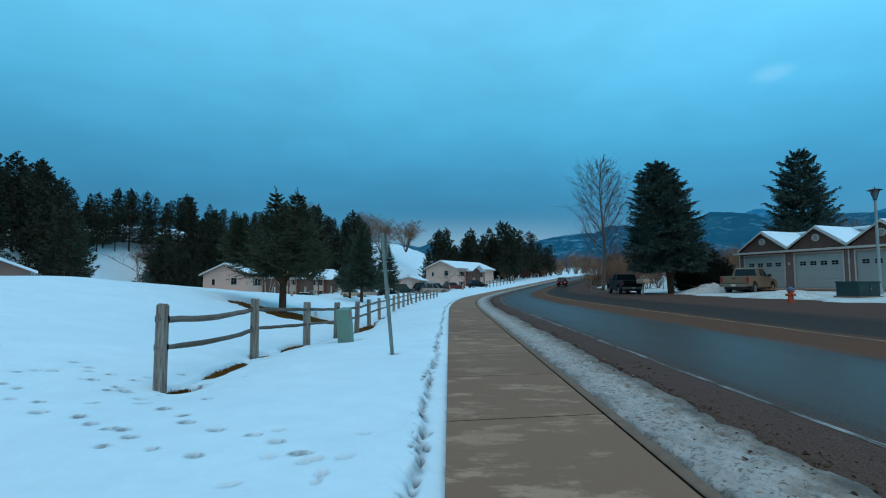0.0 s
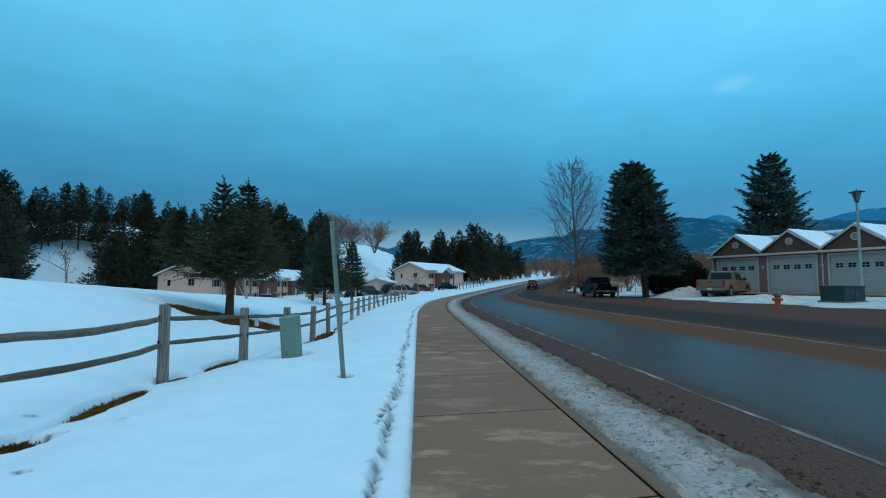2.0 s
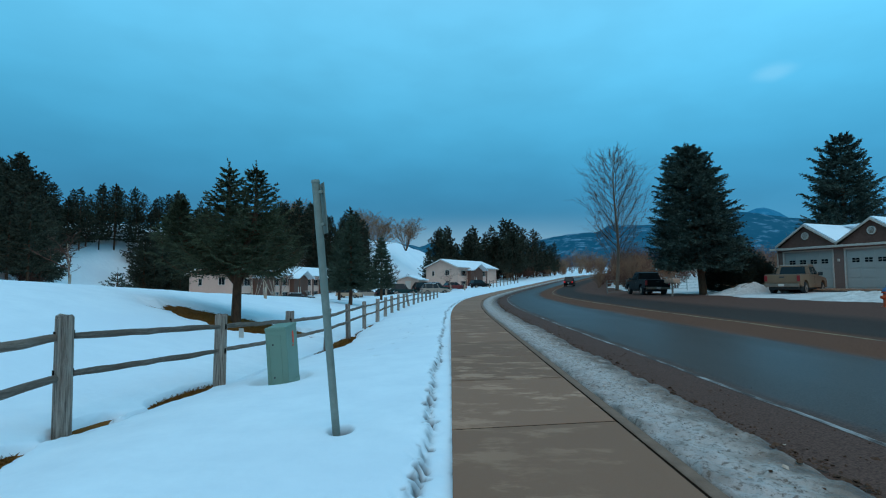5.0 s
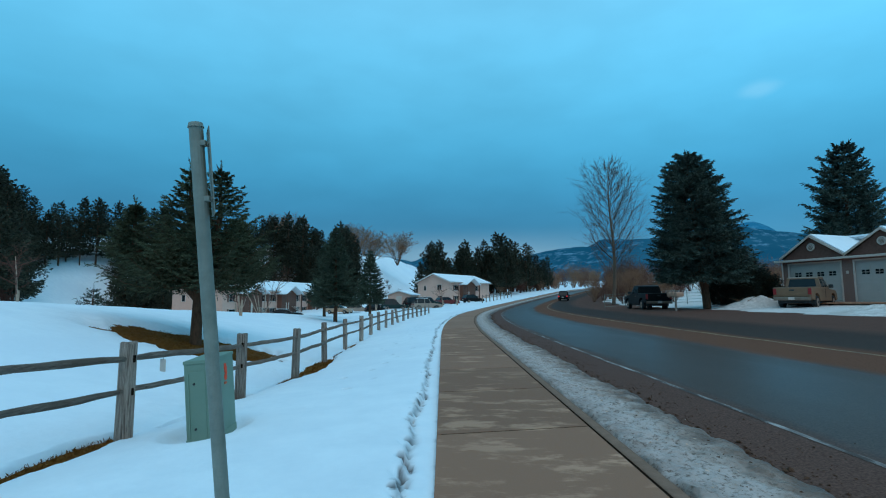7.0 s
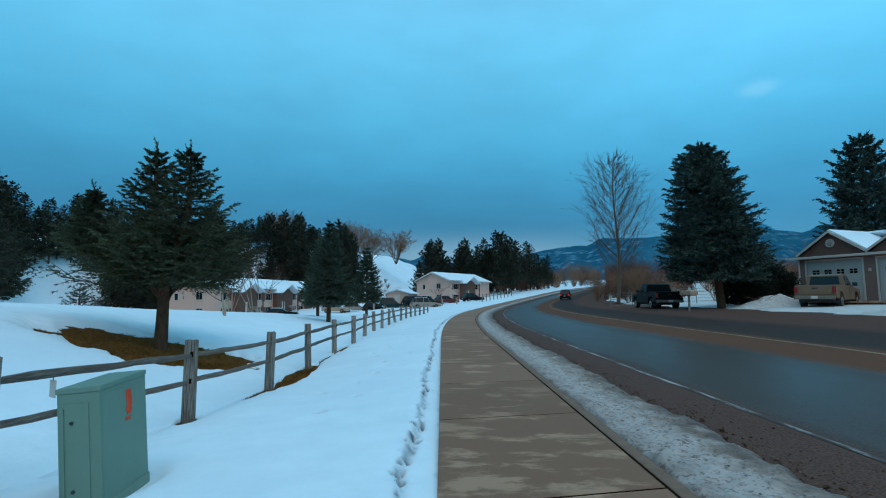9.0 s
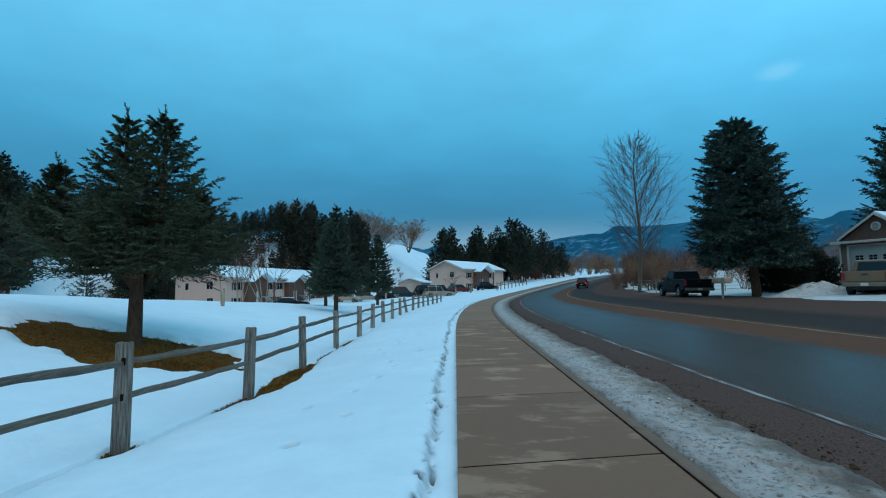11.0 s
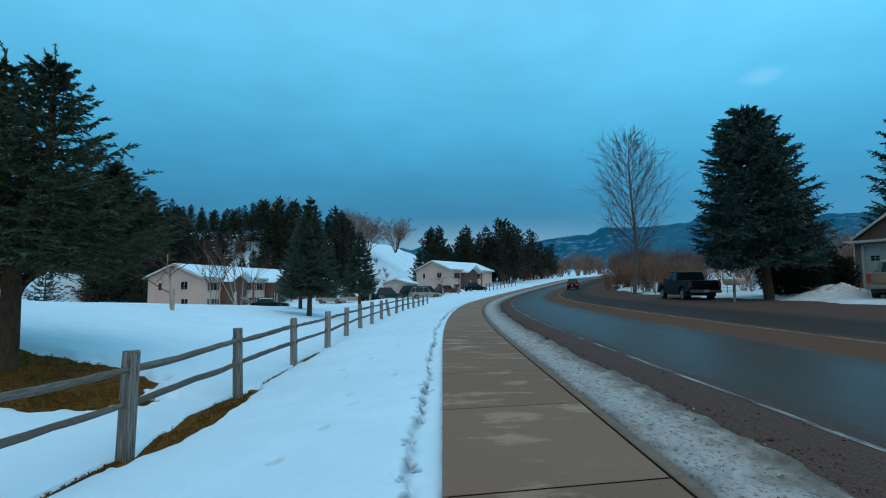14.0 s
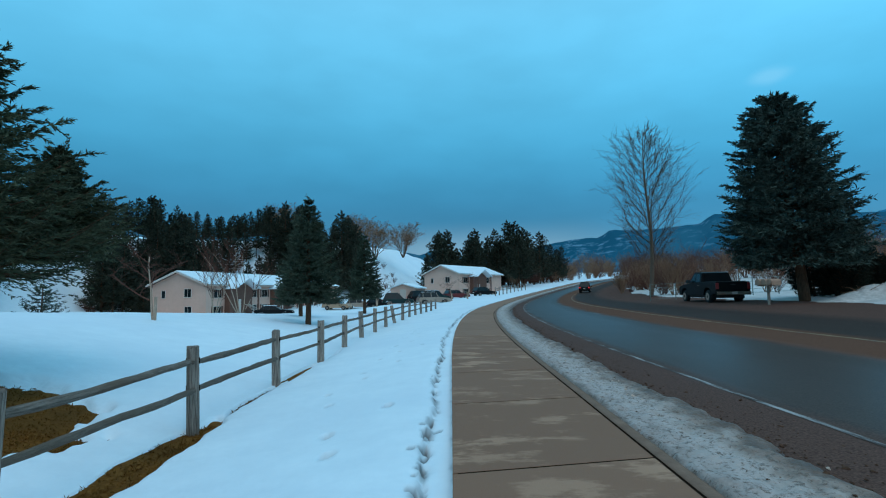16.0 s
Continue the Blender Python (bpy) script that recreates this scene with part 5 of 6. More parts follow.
for k in range(NB):
    xc = k * BAY
    d = part("garage_door", bx((xc, .12, 1.4), (BAY - .74, .06, 2.86), .01), DOOR_PAINT, ga, "white sectional garage door with small square windows")
    for q in range(4):
        for c in range(4):
            part("door_panel", bx((xc + (c - 1.5) * .86, .085, .42 + q * .66), (.78, .02, .54), .008), DOOR_PAINT, d)
    for c in range(4):
        for q in (-1, 1):
            for g in (-1, 1):
                part("pane", bx((xc + (c - 1.5) * .80 + q * .125, .068, 2.02 + g * .085), (.20, .02, .13), 0), GLASS, d)
    for s in (-1, 1):
        part("door_casing", bx((xc + s * (BAY / 2 - .40), -.03, 1.36), (.10, .06, 2.86), .008), TRIM, ga)
    part("door_casing", bx((xc, -.03, 2.84), (BAY - .7, .06, .1), .008), TRIM, ga)
    part("gable_wall", prism_y(bmesh.new(), [(xc - BAY / 2 + .02, EAVE + .12), (xc + BAY / 2 - .02, EAVE + .12), (xc, EAVE + 1.72)], -.12, .1), GABLE_BROWN, ga)
    v_ = part("gable_vent", cyl(bmesh.new(), (xc, -.2, EAVE + .98), (xc, -.1, EAVE + .98), .28, .28, 20), TRIM, ga, "round white gable vent")
    bm = bmesh.new()
    for q in range(5):
        box(bm, (xc, -.215, EAVE + .82 + q * .08), (.36 - .06 * abs(q - 2), .02, .03), 0)
    part("louvre", bm, CURB, v_)
    for s in (-1, 1):
        e = (xc + s * BAY / 2 + s * .04, EAVE + .16)
        part("bargeboard", slab(bmesh.new(), (xc, -.34, EAVE + 1.70), (xc, -.26, EAVE + 1.70), (e[0], -.26, e[1]), (e[0], -.34, e[1]), .16), TRIM, ga)
        rf = part("roof", slab(bmesh.new(), (xc, -.26, EAVE + 1.76), (xc, DEEP / 2 + .5, EAVE + 1.76), (e[0], DEEP / 2 + .5, e[1] + .06), (e[0], -.26, e[1] + .06), .07), ROOFING, ga)
        part("roof_snow", slab(bmesh.new(), (xc, -.16, EAVE + 1.85), (xc, DEEP / 2 + .5, EAVE + 1.85), (e[0], DEEP / 2 + .5, e[1] + .14), (e[0], -.16, e[1] + .14), .10), ROOF_SNOW, rf, "snow lying in the roof valley")
    lm = part("wall_lamp", bx((xc + BAY / 2, -.06, 2.05), (.12, .12, .2), .02), TRIM, ga)
bm = slab(bmesh.new(), (x0 - .3, DEEP / 2, EAVE + 1.84), (x1 + .3, DEEP / 2, EAVE + 1.84), (x1 + .3, DEEP + .9, EAVE + .1), (x0 - .3, DEEP + .9, EAVE + .1), .12)
part("roof_snow", bm, ROOF_SNOW, ga, "snow-covered rear roof slope")
for xx in (x0 + .05, BAY * 1.5, BAY * 3.5):
    part("downpipe", cyl(bmesh.new(), (xx, -.06, -.2), (xx, -.06, EAVE), .045, .045, 8), TRIM, ga)
# concrete apron before the garages
ap = bmesh.new()
for k in range(NB):
    box(ap, (k * BAY, -2.6, .0), (BAY - .03, 5.0, .10), .01)
part("apron", ap, CONCRETE, ga, "wet concrete apron before the doors")

# ---------------------------------------------------------------- vehicles
def wheel(parent, x, y, rad=.39, wide=.26):
    s = 1 if x > 0 else -1
    bm = bmesh.new()
    bmesh.ops.create_cone(bm, cap_ends=True, segments=20, radius1=rad, radius2=rad, depth=wide, matrix=Matrix.Rotation(math.pi / 2, 4, "Y"))
    bmesh.ops.bevel(bm, geom=[e for e in bm.edges if abs(e.verts[0].co.x - e.verts[1].co.x) < .01], offset=.05, segments=2, affect="EDGES")
    t = part("wheel", bm, RUBBER, parent)
    t.matrix_local = Matrix.Translation((x, y, rad))
    bm = bmesh.new()
    cyl(bm, (s * (wide / 2 - .06), 0, 0), (s * (wide / 2 + .008), 0, 0), rad * .62, rad * .58, 16)
    part("rim", bm, RIM, t)
    part("hub_cap", cyl(bmesh.new(), (s * (wide / 2), 0, 0), (s * (wide / 2 + .02), 0, 0), rad * .22, rad * .18, 10), PLASTIC, t)


def pickup(x, y, z, heading, paint, label, lit=False):
    """A crew-cab pickup, its tail at the thing's origin, driving towards +y."""
    th = thing("pickup_truck", pose(x, y, z, 0, 0, -heading), label, "pickup truck")
    w = .98
    bm = bmesh.new()
    prism(bm, [(0, .62), (0, 1.27), (2.02, 1.30), (2.02, 1.22), (4.05, 1.22), (5.45, 1.10), (5.72, .98), (5.76, .55), (5.3, .50), (5.25, .78), (5.02, .93), (4.62, .93), (4.38, .78), (4.3, .46),
               (1.72, .46), (1.62, .78), (1.40, .93), (1.0, .93), (.76, .78), (.68, .52)], -w, w, .05, .03)
    body = part("body", bm, paint, th)
    part("bed_well", bx((0, 1.02, 1.262), (1.62, 1.75, .09), 0), PLASTIC, body)
    bm = bmesh.new()
    prism(bm, [(2.05, 1.2), (2.22, 1.86), (2.5, 1.93), (3.35, 1.92), (4.12, 1.2)], -w + .03, w - .03, .22, .03)
    cab = part("cab", bm, paint, th)
    # glass set proud of the cab
    part("rear_window", prism(bmesh.new(), [(2.06, 1.34), (2.185, 1.80), (2.21, 1.80), (2.10, 1.34)], -.72, .72, .16), GLASS, cab)
    part("windscreen", prism(bmesh.new(), [(4.02, 1.32), (3.42, 1.86), (3.45, 1.875), (4.06, 1.33)], -.74, .74, .16), GLASS, cab)
    for s in (-1, 1):
        for a, b, c, d in ((2.30, 2.36, 2.92, 2.98), (3.06, 3.02, 3.34, 3.78)):
            bm = bmesh.new()
            q = [bm.verts.new((s * (w - .03 - .22 * (zz - 1.2) + .006), yy, zz)) for yy, zz in ((a, 1.30), (b, 1.80), (c, 1.80), (d, 1.30))]
            p = [bm.verts.new(vv.co + Vector((-s * .02, 0, 0))) for vv in q]
            bm.faces.new(q)
            bm.faces.new(p[::-1])
            for i in range(4):
                bm.faces.new((q[i], q[(i + 1) % 4], p[(i + 1) % 4], p[i]))
            part("side_window", bm, GLASS, cab)
        mr = part("wing_mirror", bx((s * (w + .12), 3.72, 1.36), (.24, .13, .22), .04), PLASTIC, th)
        part("tail_lamp", bx((s * (w - .10), -.005, 1.02), (.17, .05, .36), .015), TAIL if lit else TAIL_OFF, th, "red tail lamp")
        part("door_handle", bx((s * (w + .005), 2.45, 1.08), (.03, .16, .04), .008), CHROME, th)
        part("door_seam", bx((s * (w - .012), 2.98, .84), (.012, .012, .68), 0), PLASTIC, th)
        part("headlamp", bx((s * (w - .2), 5.70, .88), (.3, .08, .2), .02), TRIM, th)
        for yw in (1.2, 4.82):
            wheel(th, s * (w - .15), yw, .40)
        bm = bmesh.new()
        box(bm, (s * (w - .16), .72, .44), (.26, .02, .3), 0)
        part("mud_flap", bm, PLASTIC, th)
    part("tailgate", bx((0, -.012, .99), (1.54, .03, .50), .015), paint, th)
    part("tailgate_handle", bx((0, -.034, 1.10), (.26, .02, .08), .006), PLASTIC, th)
    part("rear_bumper", bx((0, -.08, .60), (1.86, .2, .20), .04), CHROME, th)
    part("number_plate", bx((0, -.19, .61), (.31, .012, .16), .003), TRIM, th)
    part("front_bumper", bx((0, 5.78, .58), (1.86, .2, .24), .05), CHROME, th)
    part("grille", bx((0, 5.745, .86), (1.2, .05, .26), .02), PLASTIC, th)
    part("underbody", bx((0, 2.9, .42), (1.5, 5.0, .2), .03), PLASTIC, th)
    return th


def car(x, y, z, heading, paint, label, tall=0.0, lit=False, snowy=False):
    """A family car, its tail at the origin, driving towards +y. tall: extra roof height, for a van or an off-road car."""
    th = thing("car", pose(x, y, z, 0, 0, -heading), label, "car")
    w, h = .90, 1.45 + tall
    bm = bmesh.new()
    prism(bm, [(0, .45), (.02, .92), (.2, .98), (3.1, .98), (4.35, .84), (4.55, .6), (4.5, .35), (4.1, .32), (4.0, .58), (3.78, .68), (3.5, .68), (3.3, .58), (3.2, .30), (1.3, .30), (1.2, .58), (1.0, .68), (.72, .68), (.5, .58), (.4, .36)], -w, w, .06, .03)
    part("body", bm, paint, th)
    back = .25 if tall else .75
    bm = bmesh.new()
    prism(bm, [(back - .2, .96), (back + .25, h - .06), (back + .6, h), (2.25, h - .02), (3.15, .96)], -w + .06, w - .06, .26, .03)
    cab = part("cabin", bm, GLASS, th, "dark cabin glass")
    rf = bmesh.new()
    box(rf, (0, (back + 2.5) / 2 + .1, h - .005), (1.22, 1.75 - back * .3, .06), .02)
    part("roof_panel", rf, ROOF_SNOW if snowy else paint, th)
    for s in (-1, 1):
        for yy in (back + .35, 1.75, 2.45):
            bm = bmesh.new()
            cyl(bm, (s * (w - .055), yy + (.3 if yy > 2 else 0), .97), (s * (w - .07 - .26 * (h - 1.0)), yy, h - .05), .035, .035, 6)
            part("pillar", bm, paint, th)
        part("tail_lamp", bx((s * (w - .18), .0, .82), (.26, .05, .16), .02), TAIL if lit else TAIL_OFF, th)
        part("headlamp", bx((s * (w - .22), 4.44, .70), (.3, .1, .13), .02), TRIM, th)
        part("wing_mirror", bx((s * (w + .08), 2.75, 1.02), (.18, .1, .13), .03), paint, th)
        for yw in (.86, 3.64):
            wheel(th, s * (w - .12), yw, .33, .21)
    part("bumper", bx((0, -.02, .48), (1.7, .12, .2), .04), paint, th)
    part("number_plate", bx((0, -.085, .66), (.31, .012, .16), .003), TRIM, th)
    return th


def gz(x, y):
    return float(max(land(x, y), snow_top(x, y)))


pickup(21.0, 36.7, gz(21.5, 38) - .08, 50, CAR_TAN, "tan crew-cab pickup parked on the snowy driveway")
pickup(16.9, 45.3, gz(16.9, 47) - .01, 5, CAR_BLACK, "dark crew-cab pickup parked on the road's gravel edge")
fx, fy = lane(100, 10.0)
car(float(fx), float(fy), float(climb(102) + road_z(10.0)) + .0, 19, CAR_BLACK, "black off-road car on the road with red tail lamps", .35, True)
for x, y, hd, paint, lab, tall, sn in [(-19.6, 99, 100, CAR_BEIGE, "beige van parked before the flats", .35, False), (-16.4, 101, 80, CAR_SILVER, "silver car parked before the flats", .2, False),
                                       (-12.6, 99, 70, CAR_BLACK, "black car parked before the flats", .1, False), (-9.0, 91, 85, CAR_GREEN, "dark green off-road car in the parking lot", .4, False),
                                       (-5.2, 92.5, 60, CAR_BLACK, "dark off-road car in the parking lot", .35, False), (-3.6, 86, 75, CAR_SILVER, "silver estate car parked with snow on its roof", .25, True),
                                       (0.2, 103, 60, CAR_RED, "dark red car parked beside the flats", .1, False), (5.4, 108, 60, CAR_BLACK, "dark car parked beside the flats", .2, False),
                                       (-23.0, 78, 80, CAR_BLACK, "dark car under snow before the flats", .0, True), (-3.0, 96, 50, CAR_GREEN, "dark green car beside the shed", .3, True)]:
    car(x, y, gz(x, y) - .02, hd, paint, lab, tall, False, sn)

# ---------------------------------------------------------------- roadside things
mb = thing("mailbox", pose(15.9, 40.5, gz(15.9, 40.5) - .03, 0, 0, -80), "rusty roadside mailboxes on a wooden post", "mailbox")
part("post", bx((0, 0, .45), (.1, .1, 1.1), .01), WOOD_GREY, mb)
part("plank", bx((0, 0, 1.02), (1.1, .3, .05), .01), WOOD_GREY, mb)
for k in (-1, 0, 1):
    bm = prism_y(bmesh.new(), [(-.16 + k * .36, 1.05), (.16 + k * .36, 1.05), (.16 + k * .36, 1.22), (.11 + k * .36, 1.31), (0 + k * .36, 1.34), (-.11 + k * .36, 1.31), (-.16 + k * .36, 1.22)], -.26, .26)
    m_ = part("box", bm, MAIL, mb)
    part("flap", bx((k * .36, -.268, 1.18), (.27, .012, .22), .01), MAIL, m_)

hy = thing("fire_hydrant", pose(16.1, 23.6, gz(16.1, 23.6) - .04), "red fire hydrant with a blue cap in roadside dirt", "hydrant")
part("barrel", cyl(bmesh.new(), (0, 0, -.1), (0, 0, .62), .125, .115, 14), HYDRANT_RED, hy)
part("flange", cyl(bmesh.new(), (0, 0, .08), (0, 0, .12), .18, .18, 14), HYDRANT_RED, hy)
part("flange", cyl(bmesh.new(), (0, 0, .60), (0, 0, .65), .165, .165, 14), HYDRANT_RED, hy)
bm = bmesh.new()
bmesh.ops.create_uvsphere(bm, u_segments=14, v_segments=8, radius=.14, matrix=Matrix.Translation((0, 0, .66)) @ Matrix.Diagonal((1, 1, 1.1, 1)))
cyl(bm, (0, 0, .78), (0, 0, .88), .03, .03, 6)
part("bonnet", bm, HYDRANT_BLUE, hy, "blue painted bonnet")
for a in (0, 1.57, 3.14):
    part("nozzle", cyl(bmesh.new(), (0, 0, .45), (.22 * math.cos(a), -.22 * math.sin(a), .45), .06, .06, 10), HYDRANT_RED, hy)

cb = thing("transformer_box", pose(20.35, 25.0, gz(20.35, 25.0) - .05, 0, 0, 8), "dark green metal transformer box in roadside snow", "utility box")
part("plinth", bx((0, 0, .04), (1.36, 1.36, .14), .015), CURB, cb, "concrete plinth")
part("body", bx((0, 0, .42), (1.2, 1.2, .66), .03), BIN_GREEN, cb)
part("lid", bx((0, 0, .78), (1.26, 1.26, .08), .02), BIN_GREEN, cb)
for q in (-1, 1):
    part("door", bx((q * .29, -.605, .42), (.55, .02, .58), .006), BIN_GREEN, cb)
part("lock", bx((.06, -.625, .45), (.05, .03, .08), .008), STEEL, cb)

sl = thing("street_lamp", pose(23.1, 26.9, gz(23.1, 26.9) - .05), "slim grey street lamp with a lantern head", "street lamp")
part("pole", cyl(bmesh.new(), (0, 0, 0), (0, 0, 5.1), .085, .06, 12), LAMP_POLE, sl)
part("base", cyl(bmesh.new(), (0, 0, 0), (0, 0, .35), .16, .12, 12), LAMP_POLE, sl)
part("collar", cyl(bmesh.new(), (0, 0, 5.06), (0, 0, 5.14), .09, .09, 12), PLASTIC, sl)
part("lantern", cyl(bmesh.new(), (0, 0, 5.14), (0, 0, 5.60), .09, .22, 8), LAMP_GLASS, sl, "smoky lantern glass")
for q in range(4):
    a = q * math.pi / 2 + .4
    part("lantern_rib", cyl(bmesh.new(), (.09 * math.cos(a), .09 * math.sin(a), 5.14), (.225 * math.cos(a), .225 * math.sin(a), 5.60), .012, .012, 5), PLASTIC, sl)
part("lantern_cap", cyl(bmesh.new(), (0, 0, 5.60), (0, 0, 5.68), .37, .14, 12), PLASTIC, sl)
part("finial", cyl(bmesh.new(), (0, 0, 5.68), (0, 0, 5.80), .03, .012, 6), PLASTIC, sl)

# wire fence behind the dark pickup
cf = thing("wire_fence", Matrix.Translation((16, 55, 0)), "grey wire mesh fence across the snowy yard", "fence")
for k in range(12):
    x, y = k * 1.9, -k * .12
    z = gz(16 + x, 55 + y)
    part("post", cyl(bmesh.new(), (x, y, z - .2), (x, y, z + 1.35), .035, .035, 8), STEEL, cf)
for q in range(5):
    p = Pile()
    xs = np.linspace(0, 20.9, 12)
    p.add(*tube(np.stack([xs, -xs * .063, np.array([gz(16 + a, 55 - a * .063) for a in xs]) + .2 + q * .28], 1), np.full(12, .012), 4))
    p.link("wire", STEEL, cf)

# pile of ploughed snow with pruned branches
def snow_pile(x, y, rx, ry, h, label, seed):
    n = 60
    ax = np.linspace(-1.3, 1.3, n)
    A, B = np.meshgrid(ax, ax)
    q = np.sqrt(A * A + B * B)
    z = h * np.clip(1 - smooth(0, 1.15, q), 0, 1) * (1 + .30 * wave(A * rx, B * ry, 2.1, seed) + .22 * wave(A * rx, B * ry, 5.3, seed) + .12 * wave(A * rx, B * ry, 11.0, seed)) - .15 * smooth(.9, 1.3, q)
    v = np.stack([(A * rx).ravel(), (B * ry).ravel(), z.ravel()], 1)
    i = (np.arange(n - 1)[:, None] * n + np.arange(n - 1)[None]).ravel()
    th = thing("snow_pile", Matrix.Translation((x, y, gz(x, y) - .02)), label, "snow pile")
    grid_object("mound", v, np.stack([i, i + 1, i + n + 1, i + n], 1), SNOW_DIRTY, th)
    return th


sp1 = snow_pile(21.2, 40.2, 2.4, 1.4, .62, "dirty heap of ploughed snow with cut branches", 1.0)
rng = np.random.default_rng(4)
for k in range(16):
    p = Pile()
    a = rng.uniform(0, 6.28)
    c = np.array([rng.uniform(-1.2, 1.2), rng.uniform(-.8, .6), .35])
    d = np.array([math.cos(a), math.sin(a), rng.uniform(.05, .5)]) * rng.uniform(.5, 1.0)
    p.add(*tube([c - d * .4, c, c + d * .5 + [0, 0, .05], c + d], [.02, .018, .012, .005], 5))
    p.link("branch", TWIG_TAN, sp1)
snow_pile(19.4, 28.4, 1.7, 2.6, .35, "low dirty snow heap beside the driveway", 2.0)

# ---------------------------------------------------------------- far mountains
def mountain(name, dist, bumps, base, label, seed, mat):
    n, m = 240, 26
    b = np.linspace(radians(-75), radians(75), n)
    top = np.full(n, base, float)
    for at_, wid, hh in bumps:
        top += hh * np.exp(-((np.degrees(b) - at_) / wid) ** 2)
    for k in range(1, 6):
        top += (6.0 / k) * np.sin(b * 37 * k + seed * k) * dist / 1500
    s = np.linspace(0, 1, m)
    v = []
    for j in range(m):
        dd = dist * (.62 + .38 * s[j])
        hgt = top * s[j] ** 1.15 * (1 + .10 * np.sin(b * 60 + 5 * s[j] + seed) * (1 - s[j]) + .06 * np.sin(b * 130 + 9 * s[j]) * (1 - s[j]))
        v.append(np.stack([np.sin(b) * dd, np.cos(b) * dd, hgt - 8], 1))
    v = np.concatenate(v)
    f = np.array([(j * n + k, j * n + k + 1, (j + 1) * n + k + 1, (j + 1) * n + k) for j in range(m - 1) for k in range(n - 1)])
    return tagged(grid_object(name, v, f, mat), label, "mountain", kind="structure")


# blue distance haze is put into both ridges' colours, paler on the farther
MOUNT = material("mountain_forest_haze_tint", (.016, .10, .155), (.16, .30, .40), .035, 1.0, detail=10, c3=(.035, .14, .20), spec=0.0, warm=0.0, lo=.53, hi=.66)
MOUNT2 = material("mountain_haze_tint", (.026, .185, .30), (.10, .30, .43), .03, 1.0, detail=10, c3=(.03, .20, .32), spec=0.0, warm=0.0, lo=.5, hi=.66)
mountain("backdrop", 1300, [(18, 8, 26), (29, 6, 40), (42, 10, 30), (5, 6, -30)], 118, "low forested snowy ridge with blue haze in its colour", 1.3, MOUNT)
mountain("backdrop", 2300, [(32.3, 3.0, 125), (44, 7, 110), (58, 12, 90), (27, 4, 50)], 165, "distant snowy mountain under cloud, paler haze in its colour", 2.1, MOUNT2)

# ---------------------------------------------------------------- grass on the thawed patches
rng = np.random.default_rng(9)
gp = []
for px, py, rx, ry, tw in PATCHES[:9]:
    k = int(1500 * rx * ry / 2 + 260)
    a, q = rng.uniform(0, 6.28, k), np.sqrt(rng.random(k)) * .98
    u, v2 = q * rx * np.cos(a), q * ry * np.sin(a)
    gx, gy2 = px + u * math.cos(tw) - v2 * math.sin(tw), py + u * math.sin(tw) + v2 * math.cos(tw)
    gp.append(np.stack([gx, gy2], 1))
gp = np.concatenate(gp)
keep = snow_depth(gp[:, 0], gp[:, 1]) < .0
gp = gp[keep]
gb = np.column_stack([gp, land(gp[:, 0], gp[:, 1]) - .005])
ga_ = np.column_stack([rng.normal(0, .02, (len(gb), 2)), np.full(len(gb), .025)])
v, f = needles(rng, gb, ga_, 3, .045, .006, .9)
tagged(grid_object("dead_grass", v, f, GRASS), "matted brown dead grass blades in thawed patches", "grass", kind="stuff")

# ---------------------------------------------------------------- clods and grit along the verge
def grit(name, n, o_mid, o_dev, size, y0, y1, top, mat, label, seed):
    rng = np.random.default_rng(seed)
    y = y0 + (y1 - y0) * rng.random(n) ** 1.4
    o = o_mid + rng.normal(0, o_dev, n)
    x = lane(y, o)[0]
    z = climb(y) + top(o)
    s = size * rng.lognormal(0, .5, n)
    d = rng.normal(0, 1, (n, 6, 3)) * .25 + np.array([[1, 0, 0], [-1, 0, 0], [0, 1, 0], [0, -1, 0], [0, 0, .8], [0, 0, -.6]])[None]
    v = (np.stack([x, y, z], 1)[:, None] + d * s[:, None, None] * np.array([1, 1.3, .7])).reshape(-1, 3)
    tri = np.array([(0, 2, 4), (2, 1, 4), (1, 3, 4), (3, 0, 4), (2, 0, 5), (1, 2, 5), (3, 1, 5), (0, 3, 5)])
    f = (np.arange(n)[:, None, None] * 6 + tri[None]).reshape(-1, 3)
    return tagged(arrays(name, v, f, mat), label, "gravel", kind="stuff")


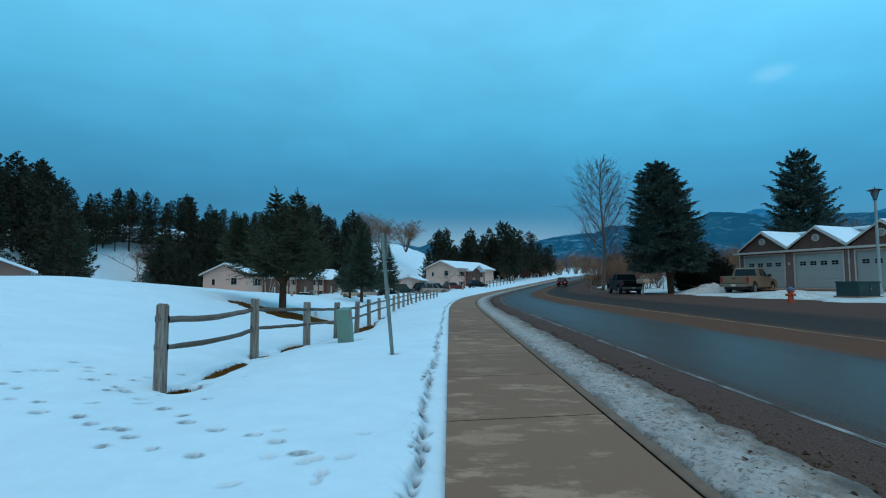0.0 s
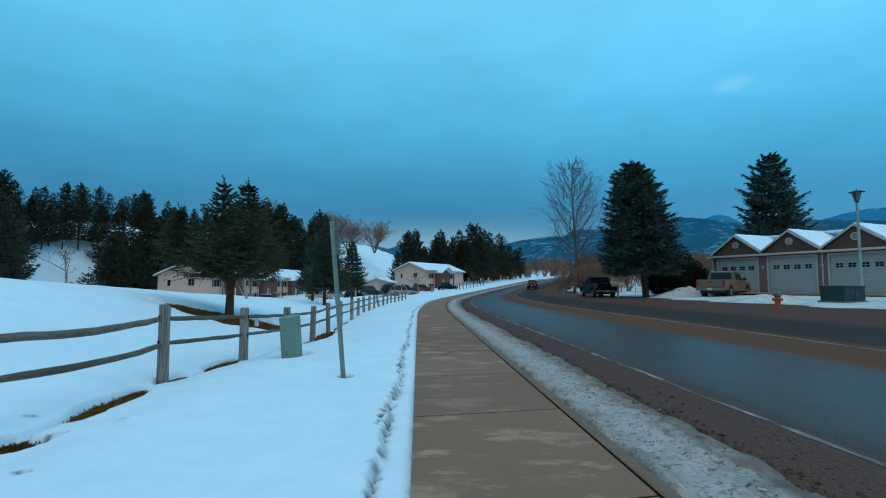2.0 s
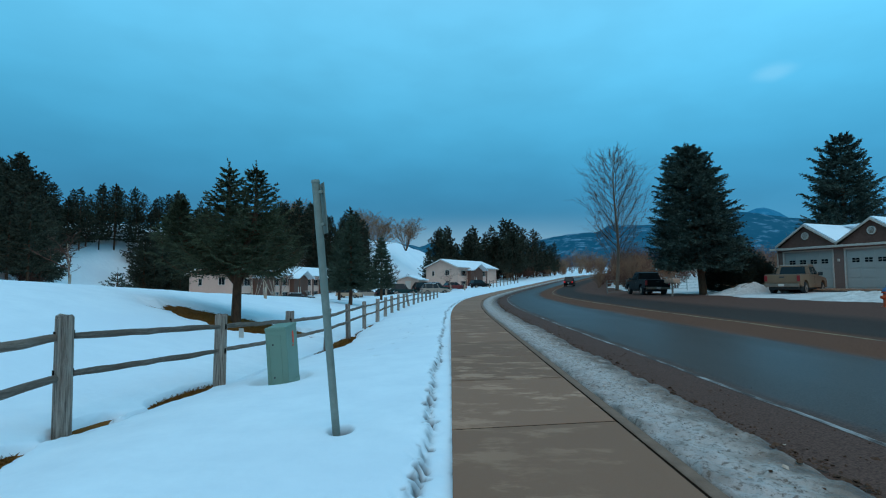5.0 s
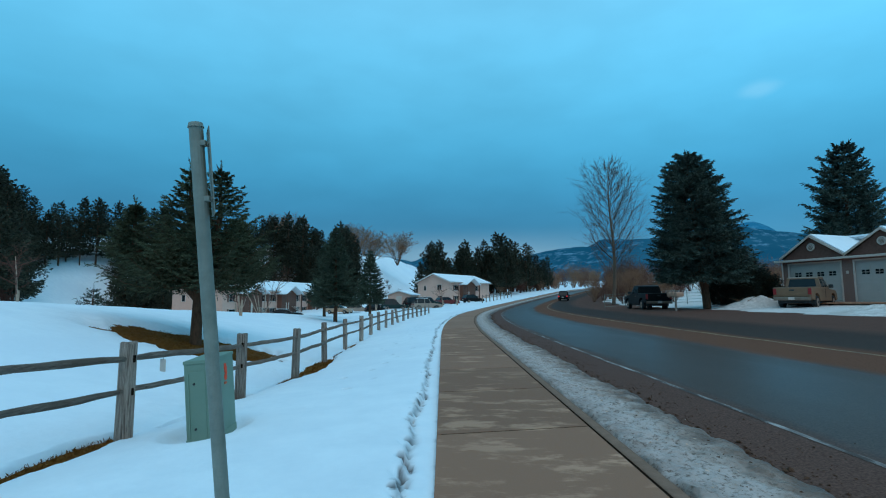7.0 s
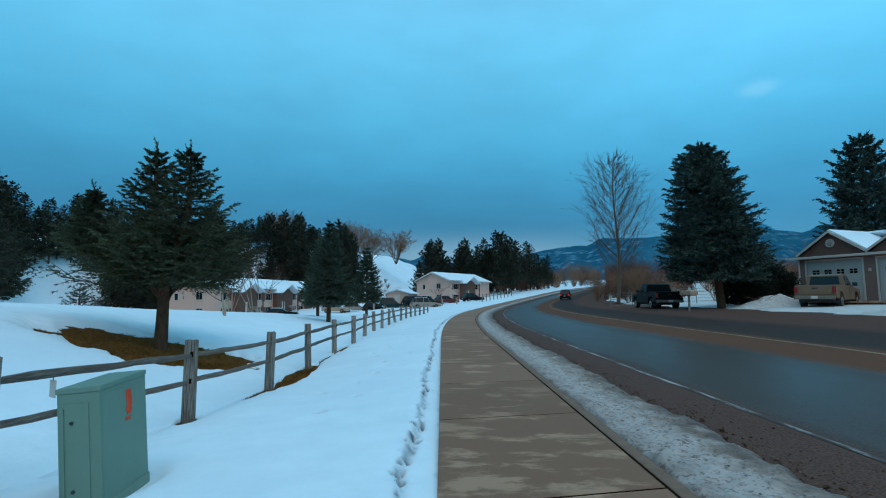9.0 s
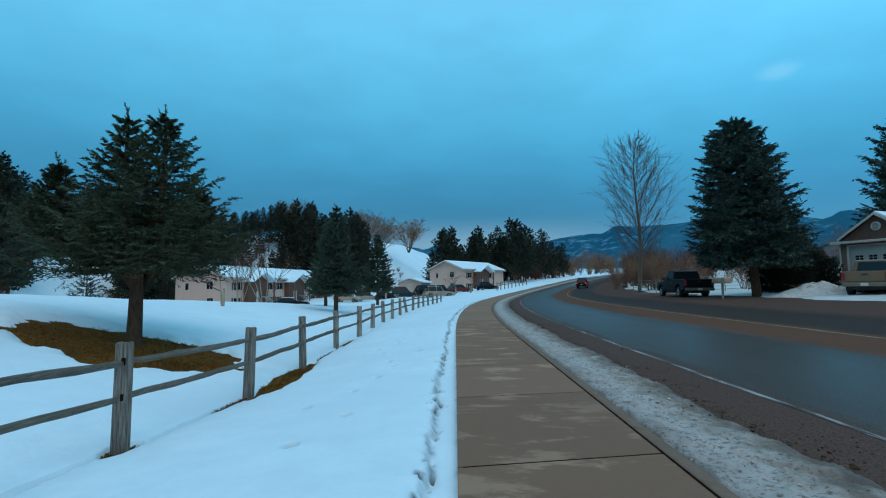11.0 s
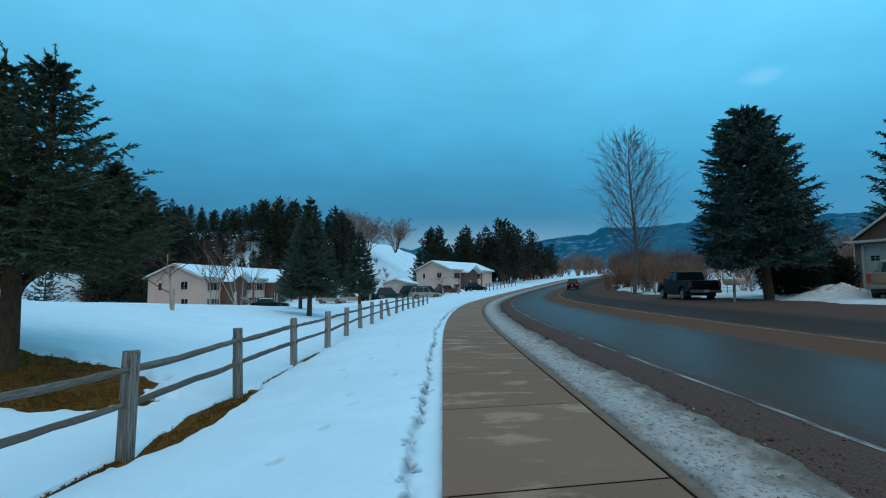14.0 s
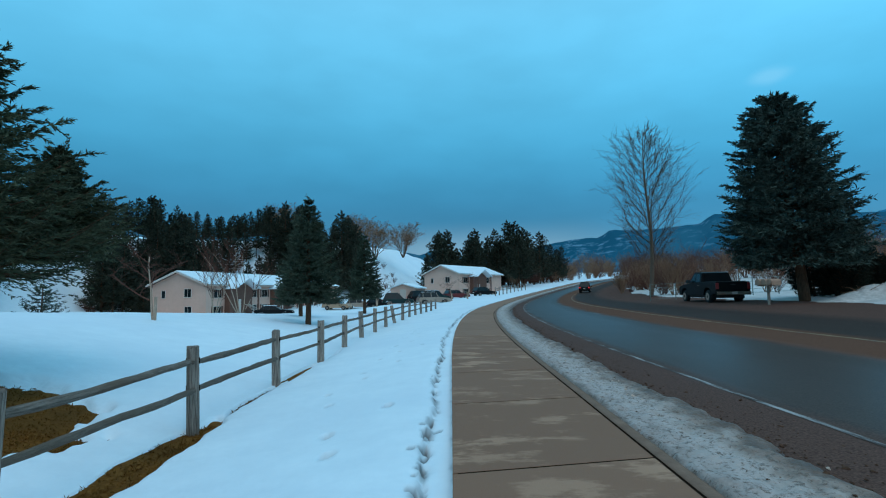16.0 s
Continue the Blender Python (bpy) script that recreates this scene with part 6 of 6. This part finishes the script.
CLOD = material("dirt_clod", (.045, .03, .024), (.11, .075, .06), 12, 0.95, spec=.05)
ICE = material("dirty_ice_lump", (.30, .26, .24), (.58, .55, .54), 8, 0.6, spec=.2)
grit("dirt_clods", 3200, 2.82, .13, .010, 1.0, 60, lambda o: np.interp(o, [2.55, 2.9, 3.2], [.01, -.075, -.07]), CLOD, "brown clods of dirt along the snow's melting edge", 3)
grit("dirt_specks", 1100, 2.3, .22, .005, 1.0, 45, lambda o: np.where(o < 2.45, .014, -.02), CLOD, "dark specks of dirt on the ploughed snow", 4)
grit("road_gravel", 2600, 3.15, .26, .006, 1.0, 40, lambda o: road_z(o) + .004, CLOD, "loose dark gravel on the road shoulder", 5)
grit("ice_lumps", 600, 2.3, .22, .010, 1.0, 50, lambda o: np.where(o < 2.45, .005, -.04), ICE, "grey lumps of ice on the ploughed snow", 6)

# ---------------------------------------------------------------- sidewalk slabs
walk_base = new("sidewalk")
tagged(walk_base, "damp stained concrete sidewalk of cast slabs", "sidewalk", kind="structure")
ys = cells((-12, 99, 1))
a, b = lane(ys, -0.05), lane(ys, 1.587)
k = len(ys)
arrays("joint_bed", np.concatenate([np.stack([a[0], ys, climb(ys) - .004], 1), np.stack([b[0], ys, climb(ys) - .004], 1)]), [(j, k + j, k + j + 1, j + 1) for j in range(k - 1)], JOINT, walk_base)
r = random.Random(2)
STEP = 2.416
for k in range(-6, 40):
    ya, yb = 5.17 + STEP * k + .015, 5.17 + STEP * (k + 1) - .015
    if ya > 98:
        break
    bm = bmesh.new()
    top, bot = [], []
    for o, yy in ((-0.09, ya), (1.56, ya + .30), (1.56, yb + .30), (-0.09, yb)):
        x = float(edge_x(yy) + o * math.sqrt(1 + float(slope_x(yy)) ** 2))
        zc = float(climb(yy))
        top.append(bm.verts.new((x, yy, zc)))
        bot.append(bm.verts.new((x, yy, zc - .16)))
    bm.faces.new(top)
    bm.faces.new(bot[::-1])
    for i in range(4):
        bm.faces.new((top[i], bot[i], bot[(i + 1) % 4], top[(i + 1) % 4]))
    bmesh.ops.recalc_face_normals(bm, faces=bm.faces[:])
    bmesh.ops.bevel(bm, geom=[e for e in bm.edges if all(q in top for q in e.verts)], offset=.004, segments=1, affect="EDGES")
    part("slab", bm, CONCRETE if ya < 30 else CONCRETE_NEW, walk_base)
ys = cells((99, 240, 2))
a = np.stack([lane(ys, 0)[0], ys, climb(ys)], 1)
b = np.stack([lane(ys, 1.56)[0], ys, climb(ys)], 1)
k = len(ys)
arrays("far_walk", np.concatenate([a, b]), [(j, k + j, k + j + 1, j + 1) for j in range(k - 1)], CONCRETE_NEW, walk_base)
